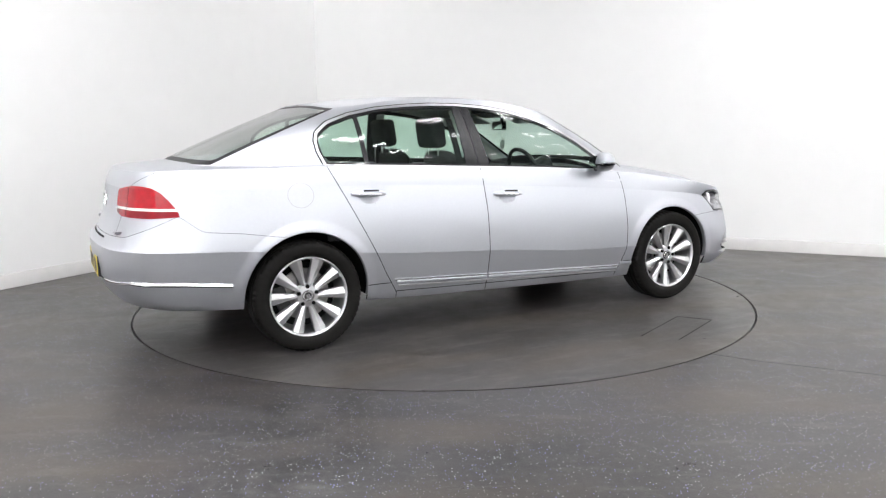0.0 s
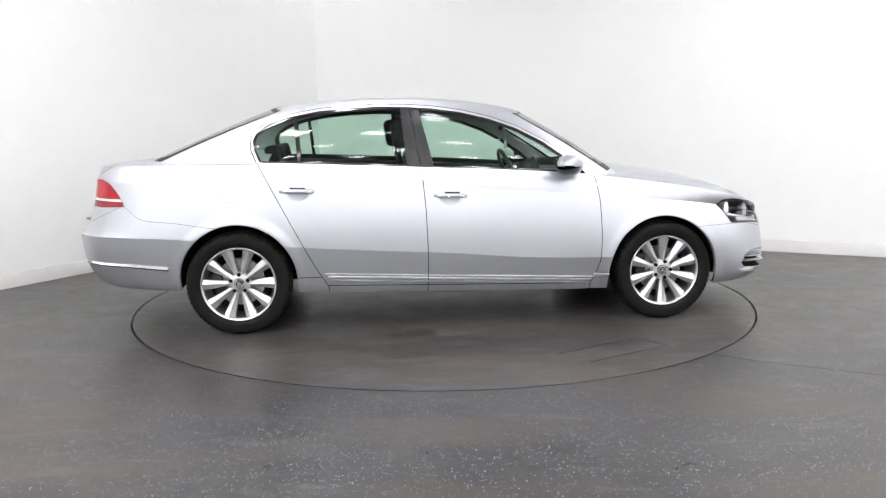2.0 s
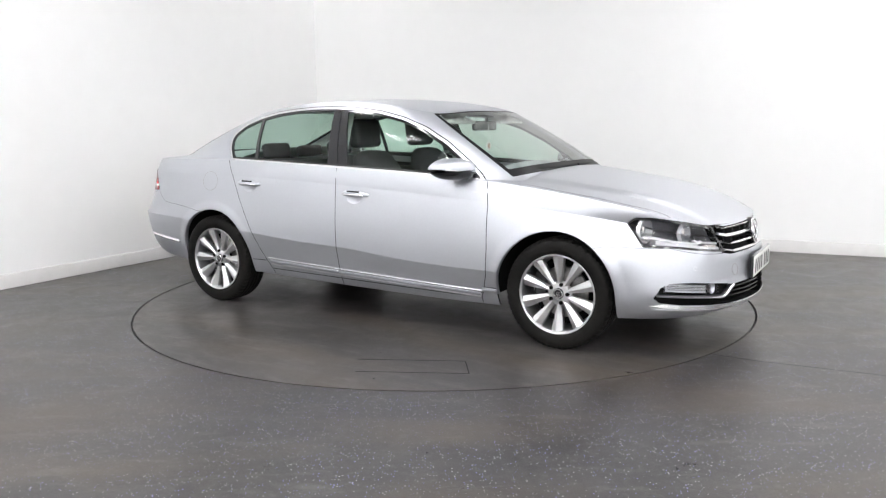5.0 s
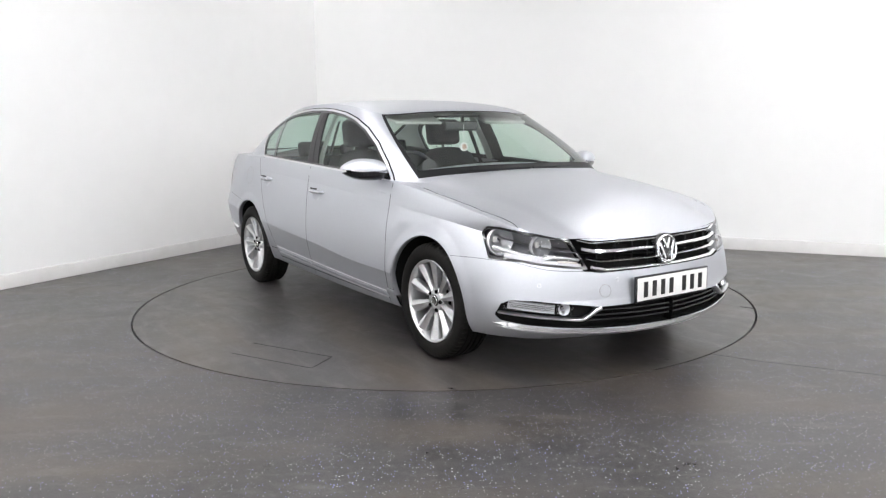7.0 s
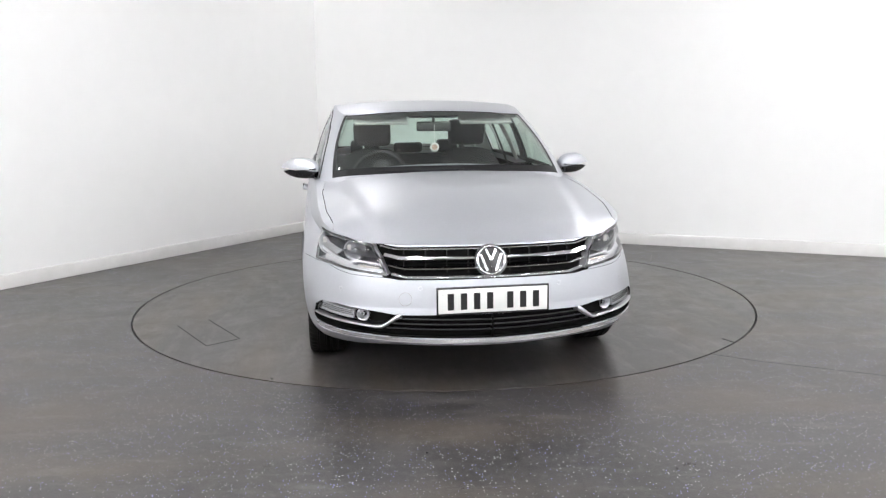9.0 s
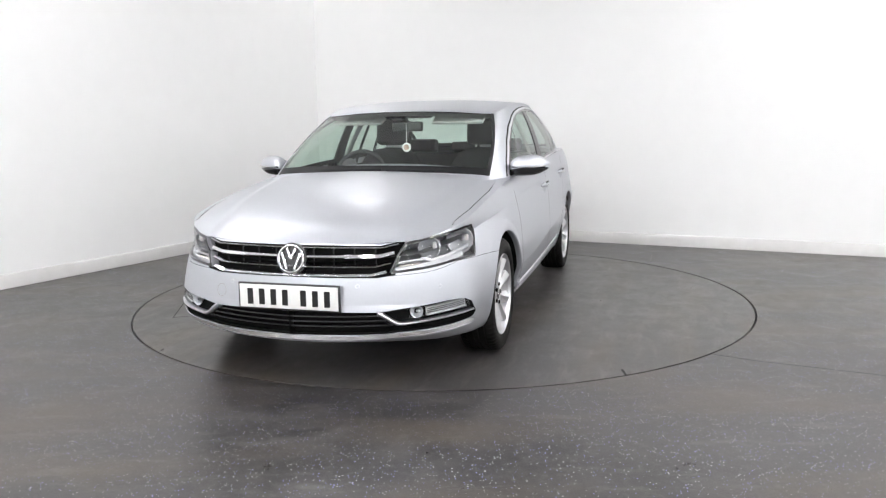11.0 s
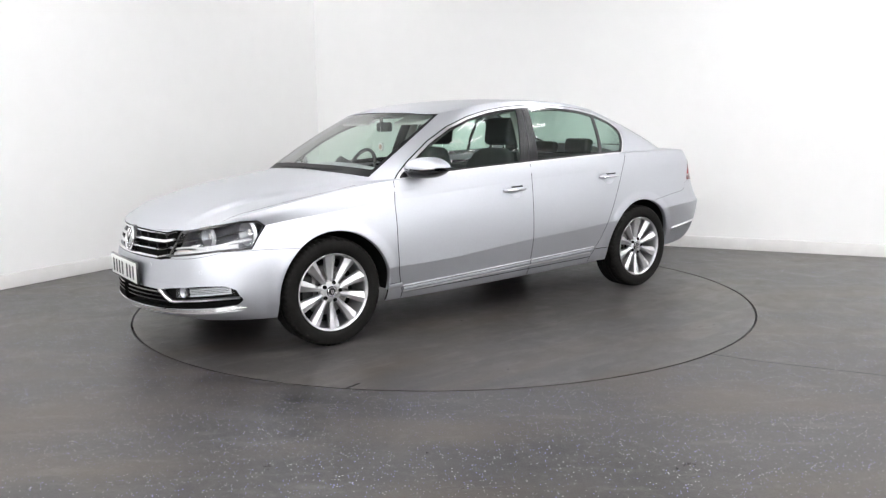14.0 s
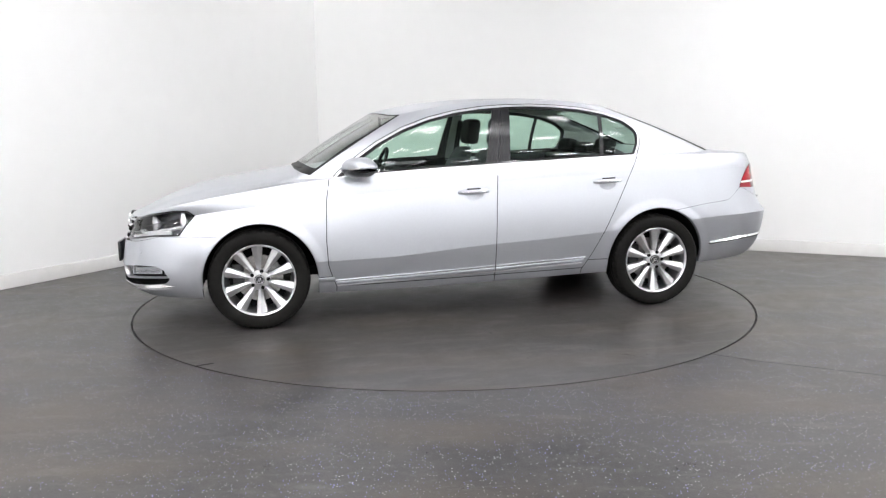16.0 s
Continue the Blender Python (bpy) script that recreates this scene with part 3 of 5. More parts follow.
q_front = lambda p: np.stack([p[:, 1] - p[:, 0], p[:, 2]], 1)
q_rear = lambda p: np.stack([p[:, 1] + p[:, 0], p[:, 2]], 1)
HEAD = [(-1.700, 0.566), (-1.570, 0.712), (-1.40, 0.735), (-1.09, 0.768), (-0.99, 0.766), (-0.945, 0.733), (-1.012, 0.612), (-1.25, 0.604)]
TAIL = [(-1.885, 0.86), (-1.868, 0.93), (-1.83, 0.95), (-1.64, 0.968), (-1.52, 0.967), (-1.44, 0.957), (-1.375, 0.937), (-1.315, 0.900), (-1.265, 0.858), (-1.218, 0.806), (-1.45, 0.799), (-1.76, 0.803), (-1.86, 0.822)]
GRILLE = [(-0.1, 0.702), (0.43, 0.70), (0.550, 0.724), (0.505, 0.562), (0.425, 0.549), (-0.1, 0.553)]
INTAKE = [(-0.1, 0.392), (0.44, 0.388), (0.545, 0.404), (0.72, 0.426), (0.793, 0.425), (0.820, 0.402), (0.832, 0.347), (0.818, 0.320), (0.75, 0.305), (0.46, 0.279), (-0.1, 0.272)]
head_d, tail_d, grille_d, intake_d = polygon(HEAD), polygon(TAIL), polygon(GRILLE), polygon(INTAKE)
in_front = lambda p, lim, d: np.where(p[:, 0] > lim, d, 1.0)

rest = SHELL
head, rest = rest.cut(lambda p, u, v: in_front(p, 1.5, head_d(q_front(p))))
tail, rest = rest.cut(lambda p, u, v: np.where(p[:, 0] < -1.7, tail_d(q_rear(p)), 1.0))
grille_hole, rest = rest.cut(lambda p, u, v: in_front(p, 1.7, grille_d(p[:, 1:3])))
intake_hole, rest = rest.cut(lambda p, u, v: in_front(p, 1.7, intake_d(p[:, 1:3])))

INNER = rest.moved(-0.012)


def split(sheet, f, gap=0.0024):
    """Parts a panel at a line, leaving a shut line between the two."""
    low, high = sheet.cut(f)
    return low.cut(lambda p, u, v: f(p, u, v) + gap)[0], high.cut(lambda p, u, v: f(p, u, v) - gap)[1]


def line_x(pts):
    """x of a near-upright line at a height."""
    z, x = [q[1] for q in pts], [q[0] for q in pts]
    return lambda p, u, v: p[:, 0] - np.interp(p[:, 2], z, x)


bump_f = lambda p, u, v: np.where(p[:, 0] > 1.3, p[:, 2] - np.interp(p[:, 0], [1.4, 1.60, 1.75, 1.95, 2.1, 2.2], [0.585, 0.603, 0.608, 0.606, 0.572, 0.555]), 0.3)
front_bumper, rest = split(rest, bump_f, 0.001)
bump_r = lambda p, u, v: np.where(p[:, 0] < -1.4, p[:, 2] - np.interp(p[:, 0], [-2.36, -2.28, -2.03, -2.0, -1.93, -1.90, -1.72, -1.5], [0.69, 0.70, 0.81, 0.79, 0.735, 0.722, 0.705, 0.672]), 0.3)
rear_bumper, rest = split(rest, bump_r, 0.001)
door_front_line = line_x([(0.871, 0.255), (0.889, 0.29), (0.922, 0.40), (0.929, 0.55), (0.920, 0.80), (0.898, 0.93), (0.875, 0.99)])
door_mid_line = line_x([(-0.185, 0.2), (-0.185, 0.5), (-0.193, 0.75), (-0.207, 0.93), (-0.215, 1.02)])
door_rear_line = line_x([(-0.806, 0.28), (-0.842, 0.34), (-0.878, 0.40), (-1.135, 0.90), (-1.198, 1.02), (-1.215, 1.06)])
rear_side, rest = split(rest, door_rear_line)
rear_door, rest = split(rest, door_mid_line)
front_door, fender = split(rest, door_front_line)
sill_z = lambda p, u, v: p[:, 2] - np.interp(p[:, 0], [-0.95, 0.95], [0.292, 0.248])
sill_a, rear_door = split(rear_door, sill_z)
sill_b, front_door = split(front_door, sill_z)


def cup(door, cx, cz, rx, rz, depth):
    """Presses a shallow grip cup into a door."""
    f = lambda p, u, v: (np.hypot((p[:, 0] - cx) / rx, (p[:, 2] - cz) / rz) - 1) * 0.03
    bowl, door = door.cut(f)
    a = bowl.a.copy()
    dx, dz = (a[:, 0] - cx) / rx, (a[:, 2] - cz) / rz
    r2 = np.clip(dx * dx + dz * dz, 0, 1)
    a[:, 1] -= depth * (1 - r2)
    a[:, 3] -= 2 * depth * dx / rx
    a[:, 5] -= 2 * depth * dz / rz
    a[:, 3:6] /= np.linalg.norm(a[:, 3:6], axis=1, keepdims=True)
    return Sheet(a, bowl.f), door


HANDLES = {"rear": (-0.980, 0.883), "front": (-0.037, 0.838)}
cup_r, rear_door = cup(rear_door, -0.975, 0.862, 0.062, 0.038, 0.0105)
cup_f, front_door = cup(front_door, -0.042, 0.816, 0.062, 0.038, 0.0105)
sill_c, fender = split(fender, lambda p, u, v: np.where(p[:, 0] < 1.15, p[:, 2] - 0.318, 0.2))
sill_d, rear_side = split(rear_side, lambda p, u, v: np.where(p[:, 0] > -1.15, p[:, 2] - 0.345, 0.2))
trunk_line = lambda p, u, v: np.where(p[:, 0] < -1.9, p[:, 1] - np.interp(p[:, 2], [0.6, 0.80, 0.95, 1.03, 1.06], [0.46, 0.50, 0.545, 0.665, 0.68]), 0.5)
trunk_face, rear_side = split(rear_side, trunk_line)
deck_mid, deck_edge = split(DECK_CAP, lambda p, u, v: p[:, 1] - np.interp(p[:, 0], [-2.25, -2.1, -1.9], [0.60, 0.675, 0.695]))
rear_side = rear_side.plus(deck_edge)
hood_mid, hood_edge = split(HOOD_CAP, lambda p, u, v: p[:, 1] - np.interp(p[:, 0], [0.8, 1.05, 1.3, 1.7, 1.9, 2.0, 2.1], [0.64, 0.752, 0.768, 0.752, 0.72, 0.73, 0.75]), 0.002)
fender = fender.plus(hood_edge)
both = lambda s: s.plus(s.mirrored())

both(front_bumper).link("front_bumper", PAINT, car, "silver front bumper")
both(rear_bumper).link("rear_bumper", PAINT, car, "silver rear bumper")
both(hood_mid).link("hood", PAINT, car, "silver bonnet with two soft creases")
trunk = both(trunk_face.plus(deck_mid)).link("trunk_lid", PAINT, car, "silver boot lid")
both(INNER).link("inner_shell", GAP, car, "dark inner body shell")
doors = {}
for side in (1, -1):
    w = (lambda s: s) if side > 0 else (lambda s: s.mirrored())
    w(fender).link("front_wing", PAINT, car)
    w(rear_side).link("rear_wing", PAINT, car)
    doors["front", side] = w(front_door).link("front_door", PAINT, car, "silver front door")
    doors["rear", side] = w(rear_door).link("rear_door", PAINT, car, "silver rear door")
    w(cup_f).link("handle_cup", PAINT, doors["front", side])
    w(cup_r).link("handle_cup", PAINT, doors["rear", side])
    w(sill_a.plus(sill_b).plus(sill_c).plus(sill_d)).link("sill", PAINT, car)

# ---- the car: glass and pillars ----
DLO = [(-1.200, 1.046), (-1.236, 1.13), (-1.242, 1.19), (-1.225, 1.236), (-1.148, 1.294), (-1.011, 1.341), (-0.837, 1.374), (-0.661, 1.390), (-0.484, 1.398), (-0.307, 1.396), (-0.129, 1.384),
       (0.049, 1.359), (0.226, 1.317), (0.401, 1.254), (0.574, 1.163), (0.745, 1.046), (0.83, 0.975), (0.866, 0.934), (0.739, 0.953), (0.2, 0.985), (-0.312, 1.009), (-0.8, 1.031)]
dlo_d = polygon([(x * 1.008, z) for x, z in DLO])
side_only = lambda d: (lambda p, u, v: np.where(p[:, 1] > 0.5, d(xz(p)), 1.0))
screen_zone = lambda p, u, v: np.maximum(np.maximum(GK[9] - u, 0.0 - v), v - 0.985)
rear_zone = lambda p, u, v: np.maximum(np.maximum(u - GK[2], 0.05 - v), v - 0.97)
windscreen, body_top = HOUSE.cut(screen_zone)
rear_glass, body_top = body_top.cut(rear_zone)
side_zone, body_top = body_top.cut(lambda p, u, v: side_only(dlo_d)(p, u, v) - 0.0115)
edge_line, side_zone = side_zone.cut(lambda p, u, v: 0.004 - dlo_d(xz(p)))
chrome_ring, side_zone = side_zone.cut(lambda p, u, v: -0.010 - dlo_d(xz(p)))
seal, panes = side_zone.cut(lambda p, u, v: -0.022 - dlo_d(xz(p)))
back_b = line_x([(-0.302, 1.013), (-0.332, 1.364)])
front_b = line_x([(-0.131, 1.004), (-0.215, 1.363)])
div_a = line_x([(-0.972, 1.05), (-0.995, 1.326)])
div_b = line_x([(-0.946, 1.05), (-0.970, 1.326)])
left_part, rest = panes.cut(back_b)
pillar_b, front_pane = rest.cut(front_b)
quarter, rest = left_part.cut(div_a)
divider, rear_pane = rest.cut(div_b)
mirror_base, front_pane = front_pane.cut(lambda p, u, v: 0.70 + (p[:, 2] - 1.0) * -0.35 - p[:, 0])
pillar_r, pillar_f = split(pillar_b, line_x([(-0.213, 1.0), (-0.272, 1.37)]), 0.003)
screen_rim, windscreen = windscreen.cut(lambda p, u, v: np.maximum(np.maximum(GK[9] + 0.026 - u, v - 0.965), 0.095 - v) * -1)
rear_rim, rear_glass = rear_glass.cut(lambda p, u, v: -np.maximum(np.maximum(u - GK[2] + 0.035, 0.11 - v), v - 0.93))

roof = both(body_top.plus(ROOF_CAP)).link("roof", PAINT, car, "silver roof with pillars")
ws = both(windscreen.moved(0.001)).link("windscreen", SCREEN, car, "clear windscreen")
both(screen_rim).link("screen_edge", RIM_BLACK, ws, "black ceramic edge")
rg = both(rear_glass.moved(0.001)).link("rear_window", REAR_GLASS, car, "green-tinted rear window")
both(rear_rim).link("screen_edge", RIM_BLACK, rg, "black ceramic edge")
for ob in (ws, rg):
    ob.visible_shadow = False
for side in (1, -1):
    w = (lambda s: s) if side > 0 else (lambda s: s.mirrored())
    w(edge_line.moved(-0.002)).link("trim_gap", GAP, car)
    w(chrome_ring.moved(0.004)).link("window_trim", SATIN, car, "polished chrome window surround")
    w(seal).link("window_seal", GLOSS_BLACK, car, "black rubber window seal")
    g = w(front_pane.moved(-0.003)).link("door_glass", GLASS, doors["front", side], "green-tinted side glass")
    h = w(rear_pane.moved(-0.003)).link("door_glass", GLASS, doors["rear", side], "green-tinted side glass")
    k = w(quarter.moved(-0.003)).link("quarter_glass", GLASS, doors["rear", side], "green-tinted corner glass")
    for ob in (g, h, k):
        ob.visible_shadow = False
    w(divider).link("glass_divider", GLOSS_BLACK, doors["rear", side], "black divider bar")
    w(pillar_r).link("pillar_cover", PILLAR, doors["rear", side], "dark satin pillar cover")
    w(pillar_f).link("pillar_cover", PILLAR, doors["front", side], "dark satin pillar cover")
    w(mirror_base).link("mirror_foot", GLOSS_BLACK, doors["front", side], "black mirror foot")

# ---- surface lookup ----
from mathutils.bvhtree import BVHTree
_body = SIDE.tidy()
BODY_TREE = BVHTree.FromPolygons([tuple(v) for v in _body.a[:, :3]], [tuple(int(i) for i in f) for f in _body.f])


def on_side(x, z):
    hit = BODY_TREE.ray_cast(Vector((x, 2, z)), Vector((0, -1, 0)))
    n = hit[1] if hit[1].y > 0 else -hit[1]
    return hit[0], n


def on_end(y, z, front=True):
    d = -1 if front else 1
    hit = BODY_TREE.ray_cast(Vector((-4 * d, max(abs(y), 0.003), z)), Vector((d, 0, 0)))
    n = hit[1] if hit[1].x * d < 0 else -hit[1]
    p = hit[0].copy()
    if y < 0:
        p.y, n = -p.y, Vector((n.x, -n.y, n.z))
    return p, n


# ---- wheels ----
TYRE_R, RIM_R, TYRE_W = 0.320, 0.226, 0.225


def make_tyre():
    prof = [(RIM_R - 0.004, 0.085), (RIM_R + 0.006, 0.103), (RIM_R + 0.03, 0.112), (RIM_R + 0.055, 0.1125), (RIM_R + 0.075, 0.108), (TYRE_R - 0.009, 0.098),
            (TYRE_R - 0.003, 0.088), (TYRE_R - 0.0015, 0.070), (TYRE_R - 0.001, 0.062), (TYRE_R - 0.008, 0.060), (TYRE_R - 0.008, 0.052), (TYRE_R, 0.050), (TYRE_R, 0.022),
            (TYRE_R - 0.008, 0.020), (TYRE_R - 0.008, 0.012), (TYRE_R, 0.010)]
    prof = [(r, h * 0.91) for r, h in prof]
    prof = prof + [(r, -h) for r, h in prof[::-1]]
    bm = bmesh.new()
    segs = 240
    rings = []
    for i in range(segs):
        a = 2 * math.pi * i / segs
        ring = []
        for r, h in prof:
            rr = r
            if 0.062 <= abs(h) <= 0.10 and r > TYRE_R - 0.012 and i % 4 == 0:
                rr -= 0.006
            ring.append(bm.verts.new((rr * math.cos(a), h, rr * math.sin(a))))
        rings.append(ring)
    for i in range(segs):
        a, b = rings[i], rings[(i + 1) % segs]
        for j in range(len(prof) - 1):
            bm.faces.new((a[j], a[j + 1], b[j + 1], b[j]))
    return bm


def make_spoke():
    """One alloy spoke along +z: a ridged bar that widens to the rim; outer face towards +y."""
    bm = bmesh.new()
    rows = [(0.040, 0.0120, 0.064, 0.030), (0.070, 0.0145, 0.066, 0.036), (0.105, 0.0185, 0.070, 0.040), (0.145, 0.0255, 0.076, 0.044), (0.180, 0.0310, 0.082, 0.044), (0.205, 0.0345, 0.086, 0.040), (0.219, 0.0350, 0.089, 0.036)]
    rings = []
    for r, hw, y, dep in rows:
        sec = [(-hw, y - dep), (-hw, y - 0.015), (-hw * 0.94, y - 0.011), (-hw * 0.24, y - 0.001), (-hw * 0.12, y), (hw * 0.02, y - 0.0015), (hw * 0.45, y - 0.009), (hw * 0.92, y - 0.017), (hw, y - 0.022), (hw, y - dep)]
        rings.append([bm.verts.new((s, yy, r)) for s, yy in sec])
    for a, b in zip(rings, rings[1:]):
        for j in range(len(a)):
            bm.faces.new((a[j], a[(j + 1) % len(a)], b[(j + 1) % len(a)], b[j]))
    bm.faces.new(rings[0])
    bm.faces.new(rings[-1][::-1])
    return bm


def make_wheel():
    wheel = new("wheel", None)
    wheel.parent = car
    part("tyre", make_tyre(), RUBBER, wheel, "black road tyre with grooved tread")
    part("rim", lathe_bm([(0.226, 0.085), (0.2285, 0.092), (0.2285, 0.0945), (0.2265, 0.096), (0.222, 0.0945), (0.217, 0.088), (0.2145, 0.078), (0.2125, 0.055)], 96), ALLOY, wheel, "silver alloy rim")
    part("barrel", lathe_bm([(0.213, 0.056), (0.208, 0.02), (0.200, -0.02), (0.200, -0.08), (0.226, -0.09)], 72), ALLOY, wheel, "silver inner rim barrel")
    spoke = part("spoke", make_spoke(), ALLOY, wheel, smooth_angle=28)
    for i in range(1, 10):
        s = new("spoke", spoke.data)
        s.parent = wheel
        s.matrix_basis = pose(0, 0, 0, 0, 36 * i, 0)
    spoke.matrix_basis = pose(0, 0, 0)
    part("hub", lathe_bm([(0, 0.02), (0.068, 0.02), (0.070, 0.050), (0.060, 0.062), (0.036, 0.066), (0.034, 0.060), (0, 0.060)], 48), ALLOY, wheel)
    cap_ob = part("hub_cap", lathe_bm([(0, 0.0702), (0.020, 0.0700), (0.028, 0.0685), (0.031, 0.066), (0.031, 0.058)], 40), RIM_BLACK, wheel, "dark centre cap with chrome badge ring")
    part("badge", lathe_bm([(0.021, 0.0695), (0.023, 0.0715), (0.0265, 0.0712), (0.0285, 0.0685)], 40), CHROME, cap_ob)
    bm = bmesh.new()
    for sx, rot in ((-0.008, 24), (0.008, -24), (-0.004, -24), (0.004, 24)):
        box_bm(0.004, 0.003, 0.03, (sx, 0.0712, -0.002), turn=pose(0, 0, 0, 0, rot, 0), bm=bm)
    part("emblem", bm, CHROME, cap_ob)
    for i in range(5):
        a = radians(90 + 18 + 72 * i)
        b = part("wheel_bolt", lathe_bm([(0, 0.0535), (0.006, 0.0535), (0.0065, 0.058), (0.0105, 0.0585), (0.0115, 0.056), (0.0115, 0.03)], 16), GAP, wheel)
        b.location = (0.054 * math.cos(a), 0.0115, 0.054 * math.sin(a))
    part("brake_disc", lathe_bm([(0.06, -0.005), (0.148, -0.005), (0.148, -0.028), (0.06, -0.028)], 64), DISC, wheel, "grey steel brake disc")
    part("dust_shield", lathe_bm([(0.0, -0.04), (0.195, -0.04), (0.195, -0.05)], 48), GAP, wheel)
    part("caliper", box_bm(0.07, 0.07, 0.15, (0.13, -0.02, 0.03), 0.012), IRON, wheel)
    return wheel


WHEEL_Y = 0.766
wheel = make_wheel()
spots = [(1.356, 1, 2), (-1.356, 1, 0), (1.356, -1, 0), (-1.356, -1, 18)]
for n, (x, side, spin) in enumerate(spots):
    m = pose(x, side * WHEEL_Y, TYRE_R - 0.002, 0, 0, 0 if side > 0 else 180) @ pose(0, 0, 0, 0, spin, 0)
    if n == 0:
        wheel.matrix_basis = m
    else:
        copy_thing(wheel, m)


def arch_line(cx, cz, rad, low):
    """Points (x, z) over a wheel arch, with straight feet down to a low height."""
    foot = [(cx + rad, z) for z in np.linspace(low, cz, 6)[:-1]]
    over = [(cx + rad * math.cos(a), cz + rad * math.sin(a)) for a in np.linspace(0, math.pi, 49)]
    return foot + over + [(cx - rad, z) for z in np.linspace(cz, low, 6)[1:]]


def arch_strip(cx, cz, side, profile, low):
    """A band round a wheel arch: profile holds (radius offset, depth behind the body skin)."""
    bm = bmesh.new()
    depth = [on_side(x, z)[0].y for x, z in arch_line(cx, cz, ARCH_RAD + 0.004, low)]
    rows = []
    for dr, dy in profile:
        rows.append([bm.verts.new((x, side * ((y + dy) if dy > -0.2 else 0.5), z)) for (x, z), y in zip(arch_line(cx, cz, ARCH_RAD + dr, low), depth)])
    for a, b in zip(rows, rows[1:]):
        for k in range(len(a) - 1):
            bm.faces.new((a[k], a[k + 1], b[k + 1], b[k]))
    return bm


for side in (1, -1):
    for cx, cz in (ARCH_R, ARCH_F):
        low = 0.285
        bm = arch_strip(cx, cz, side, [(0.006, -0.014), (0.004, -0.03), (0.004, -0.10), (0.004, -0.5)], low)
        part("wheel_arch_liner", bm, GAP, car, "black wheel arch liner")
        bm = arch_strip(cx, cz, side, [(0.001, -0.001), (-0.003, -0.004), (-0.0045, -0.012), (-0.002, -0.032)], low)
        part("arch_lip", bm, PAINT, car, "rolled silver wheel arch edge", 80)
        bm = bmesh.new()
        bm.faces.new([bm.verts.new((x, side * 0.5, z)) for x, z in arch_line(cx, cz, ARCH_RAD + 0.004, low)])
        part("arch_back", bm, GAP, car)
part("underbody", box_bm(1.92, 1.50, 0.06, (0.0, 0, 0.305), 0.02, bm=box_bm(3.5, 1.20, 0.05, (0.0, 0, 0.315), 0.01)), GAP, car, "black underbody")
part("cabin_floor", box_bm(1.92, 1.5, 0.03, (0.0, 0, 0.60), 0.01), CABIN, car, "dark cabin floor")

part("bulkhead", box_bm(0.03, 1.50, 0.30, (-1.24, 0, 0.865), 0.008), CABIN, car, "dark panel behind the rear bench")

def flip_y(bm):
    bmesh.ops.transform(bm, matrix=Matrix.Diagonal((1, -1, 1, 1)), verts=bm.verts)
    return bm


def smoothed(hits, reach=6):
    """Evens out the normals along a path."""
    out = []
    for i in range(len(hits)):
        n = Vector((0, 0, 0))
        for h in hits[max(0, i - reach):i + reach + 1]:
            n += h[1]
        out.append((hits[i][0], n.normalized()))
    return out


def ledge(w, h, up=1):
    """A strip whose face looks a little upwards."""
    sec = [(-w, -0.004), (-w, h * 0.7), (-w * 0.7, h), (w, h * 0.2), (w, -0.004)]
    return sec if up > 0 else [(-a, b) for a, b in sec[::-1]]


def side_strip(name, pts, section, mat, parent_of, lift=0.0, label="", n=40):
    """A strip along (x, z) points on both sides of the car."""
    xs = np.linspace(pts[0][0], pts[-1][0], n)
    zs = np.interp(xs, [p[0] for p in pts], [p[1] for p in pts]) if pts[0][0] < pts[-1][0] else np.interp(-xs, [-p[0] for p in pts], [p[1] for p in pts])
    for side in (1, -1):
        hits = smoothed([on_side(x, z) for x, z in zip(xs, zs)], 14)
        if xs.max() - xs.min() > 0.3 and xs.min() > -1.5:
            k = np.polyfit(xs, [h[0].y for h in hits], 4)
            hits = [(Vector((h[0].x, float(np.polyval(k, x)), h[0].z)), h[1]) for h, x in zip(hits, xs)]
        bm = sweep_bm([h[0] + h[1] * lift for h in hits], section, [h[1] for h in hits])
        part(name, bm if side > 0 else flip_y(bm), mat, parent_of(side), label)


def end_path(pts, front=True, n=60, lift=0.0):
    """Points and normals along (y, z) pairs across the nose or tail."""
    k = np.linspace(0, 1, n)
    d = np.concatenate([[0], np.cumsum([math.dist(a, b) for a, b in zip(pts, pts[1:])])])
    ys, zs = np.interp(k * d[-1], d, [p[0] for p in pts]), np.interp(k * d[-1], d, [p[1] for p in pts])
    hits = smoothed([on_end(y, z, front) for y, z in zip(ys, zs)], 7)
    return [h[0] + h[1] * lift for h in hits], [h[1] for h in hits]


def mirror_pts(pts):
    return [(-y, z) for y, z in pts[::-1] if y > 1e-6] + list(pts)


# ---- side trim ----
fd, rd, whole = (lambda s: doors["front", s]), (lambda s: doors["rear", s]), (lambda s: car)
side_strip("door_moulding", [(-0.180, 0.338), (0.878, 0.294)], flat_strip(0.0045, 0.007), SATIN, fd, label="bright chrome moulding strip")
side_strip("door_moulding", [(-0.826, 0.366), (-0.190, 0.339)], flat_strip(0.0045, 0.007), SATIN, rd, label="bright chrome moulding strip")
side_strip("moulding_band", [(-0.180, 0.318), (0.872, 0.274)], flat_strip(0.012, 0.009), PAINT, fd, label="silver moulding band")
side_strip("moulding_band", [(-0.812, 0.346), (-0.190, 0.319)], flat_strip(0.012, 0.009), PAINT, rd, label="silver moulding band")
side_strip("moulding_shadow", [(-0.180, 0.3285), (0.875, 0.2845)], flat_strip(0.004, 0.002), GAP, fd)
side_strip("moulding_shadow", [(-0.820, 0.3565), (-0.190, 0.3295)], flat_strip(0.004, 0.002), GAP, rd)
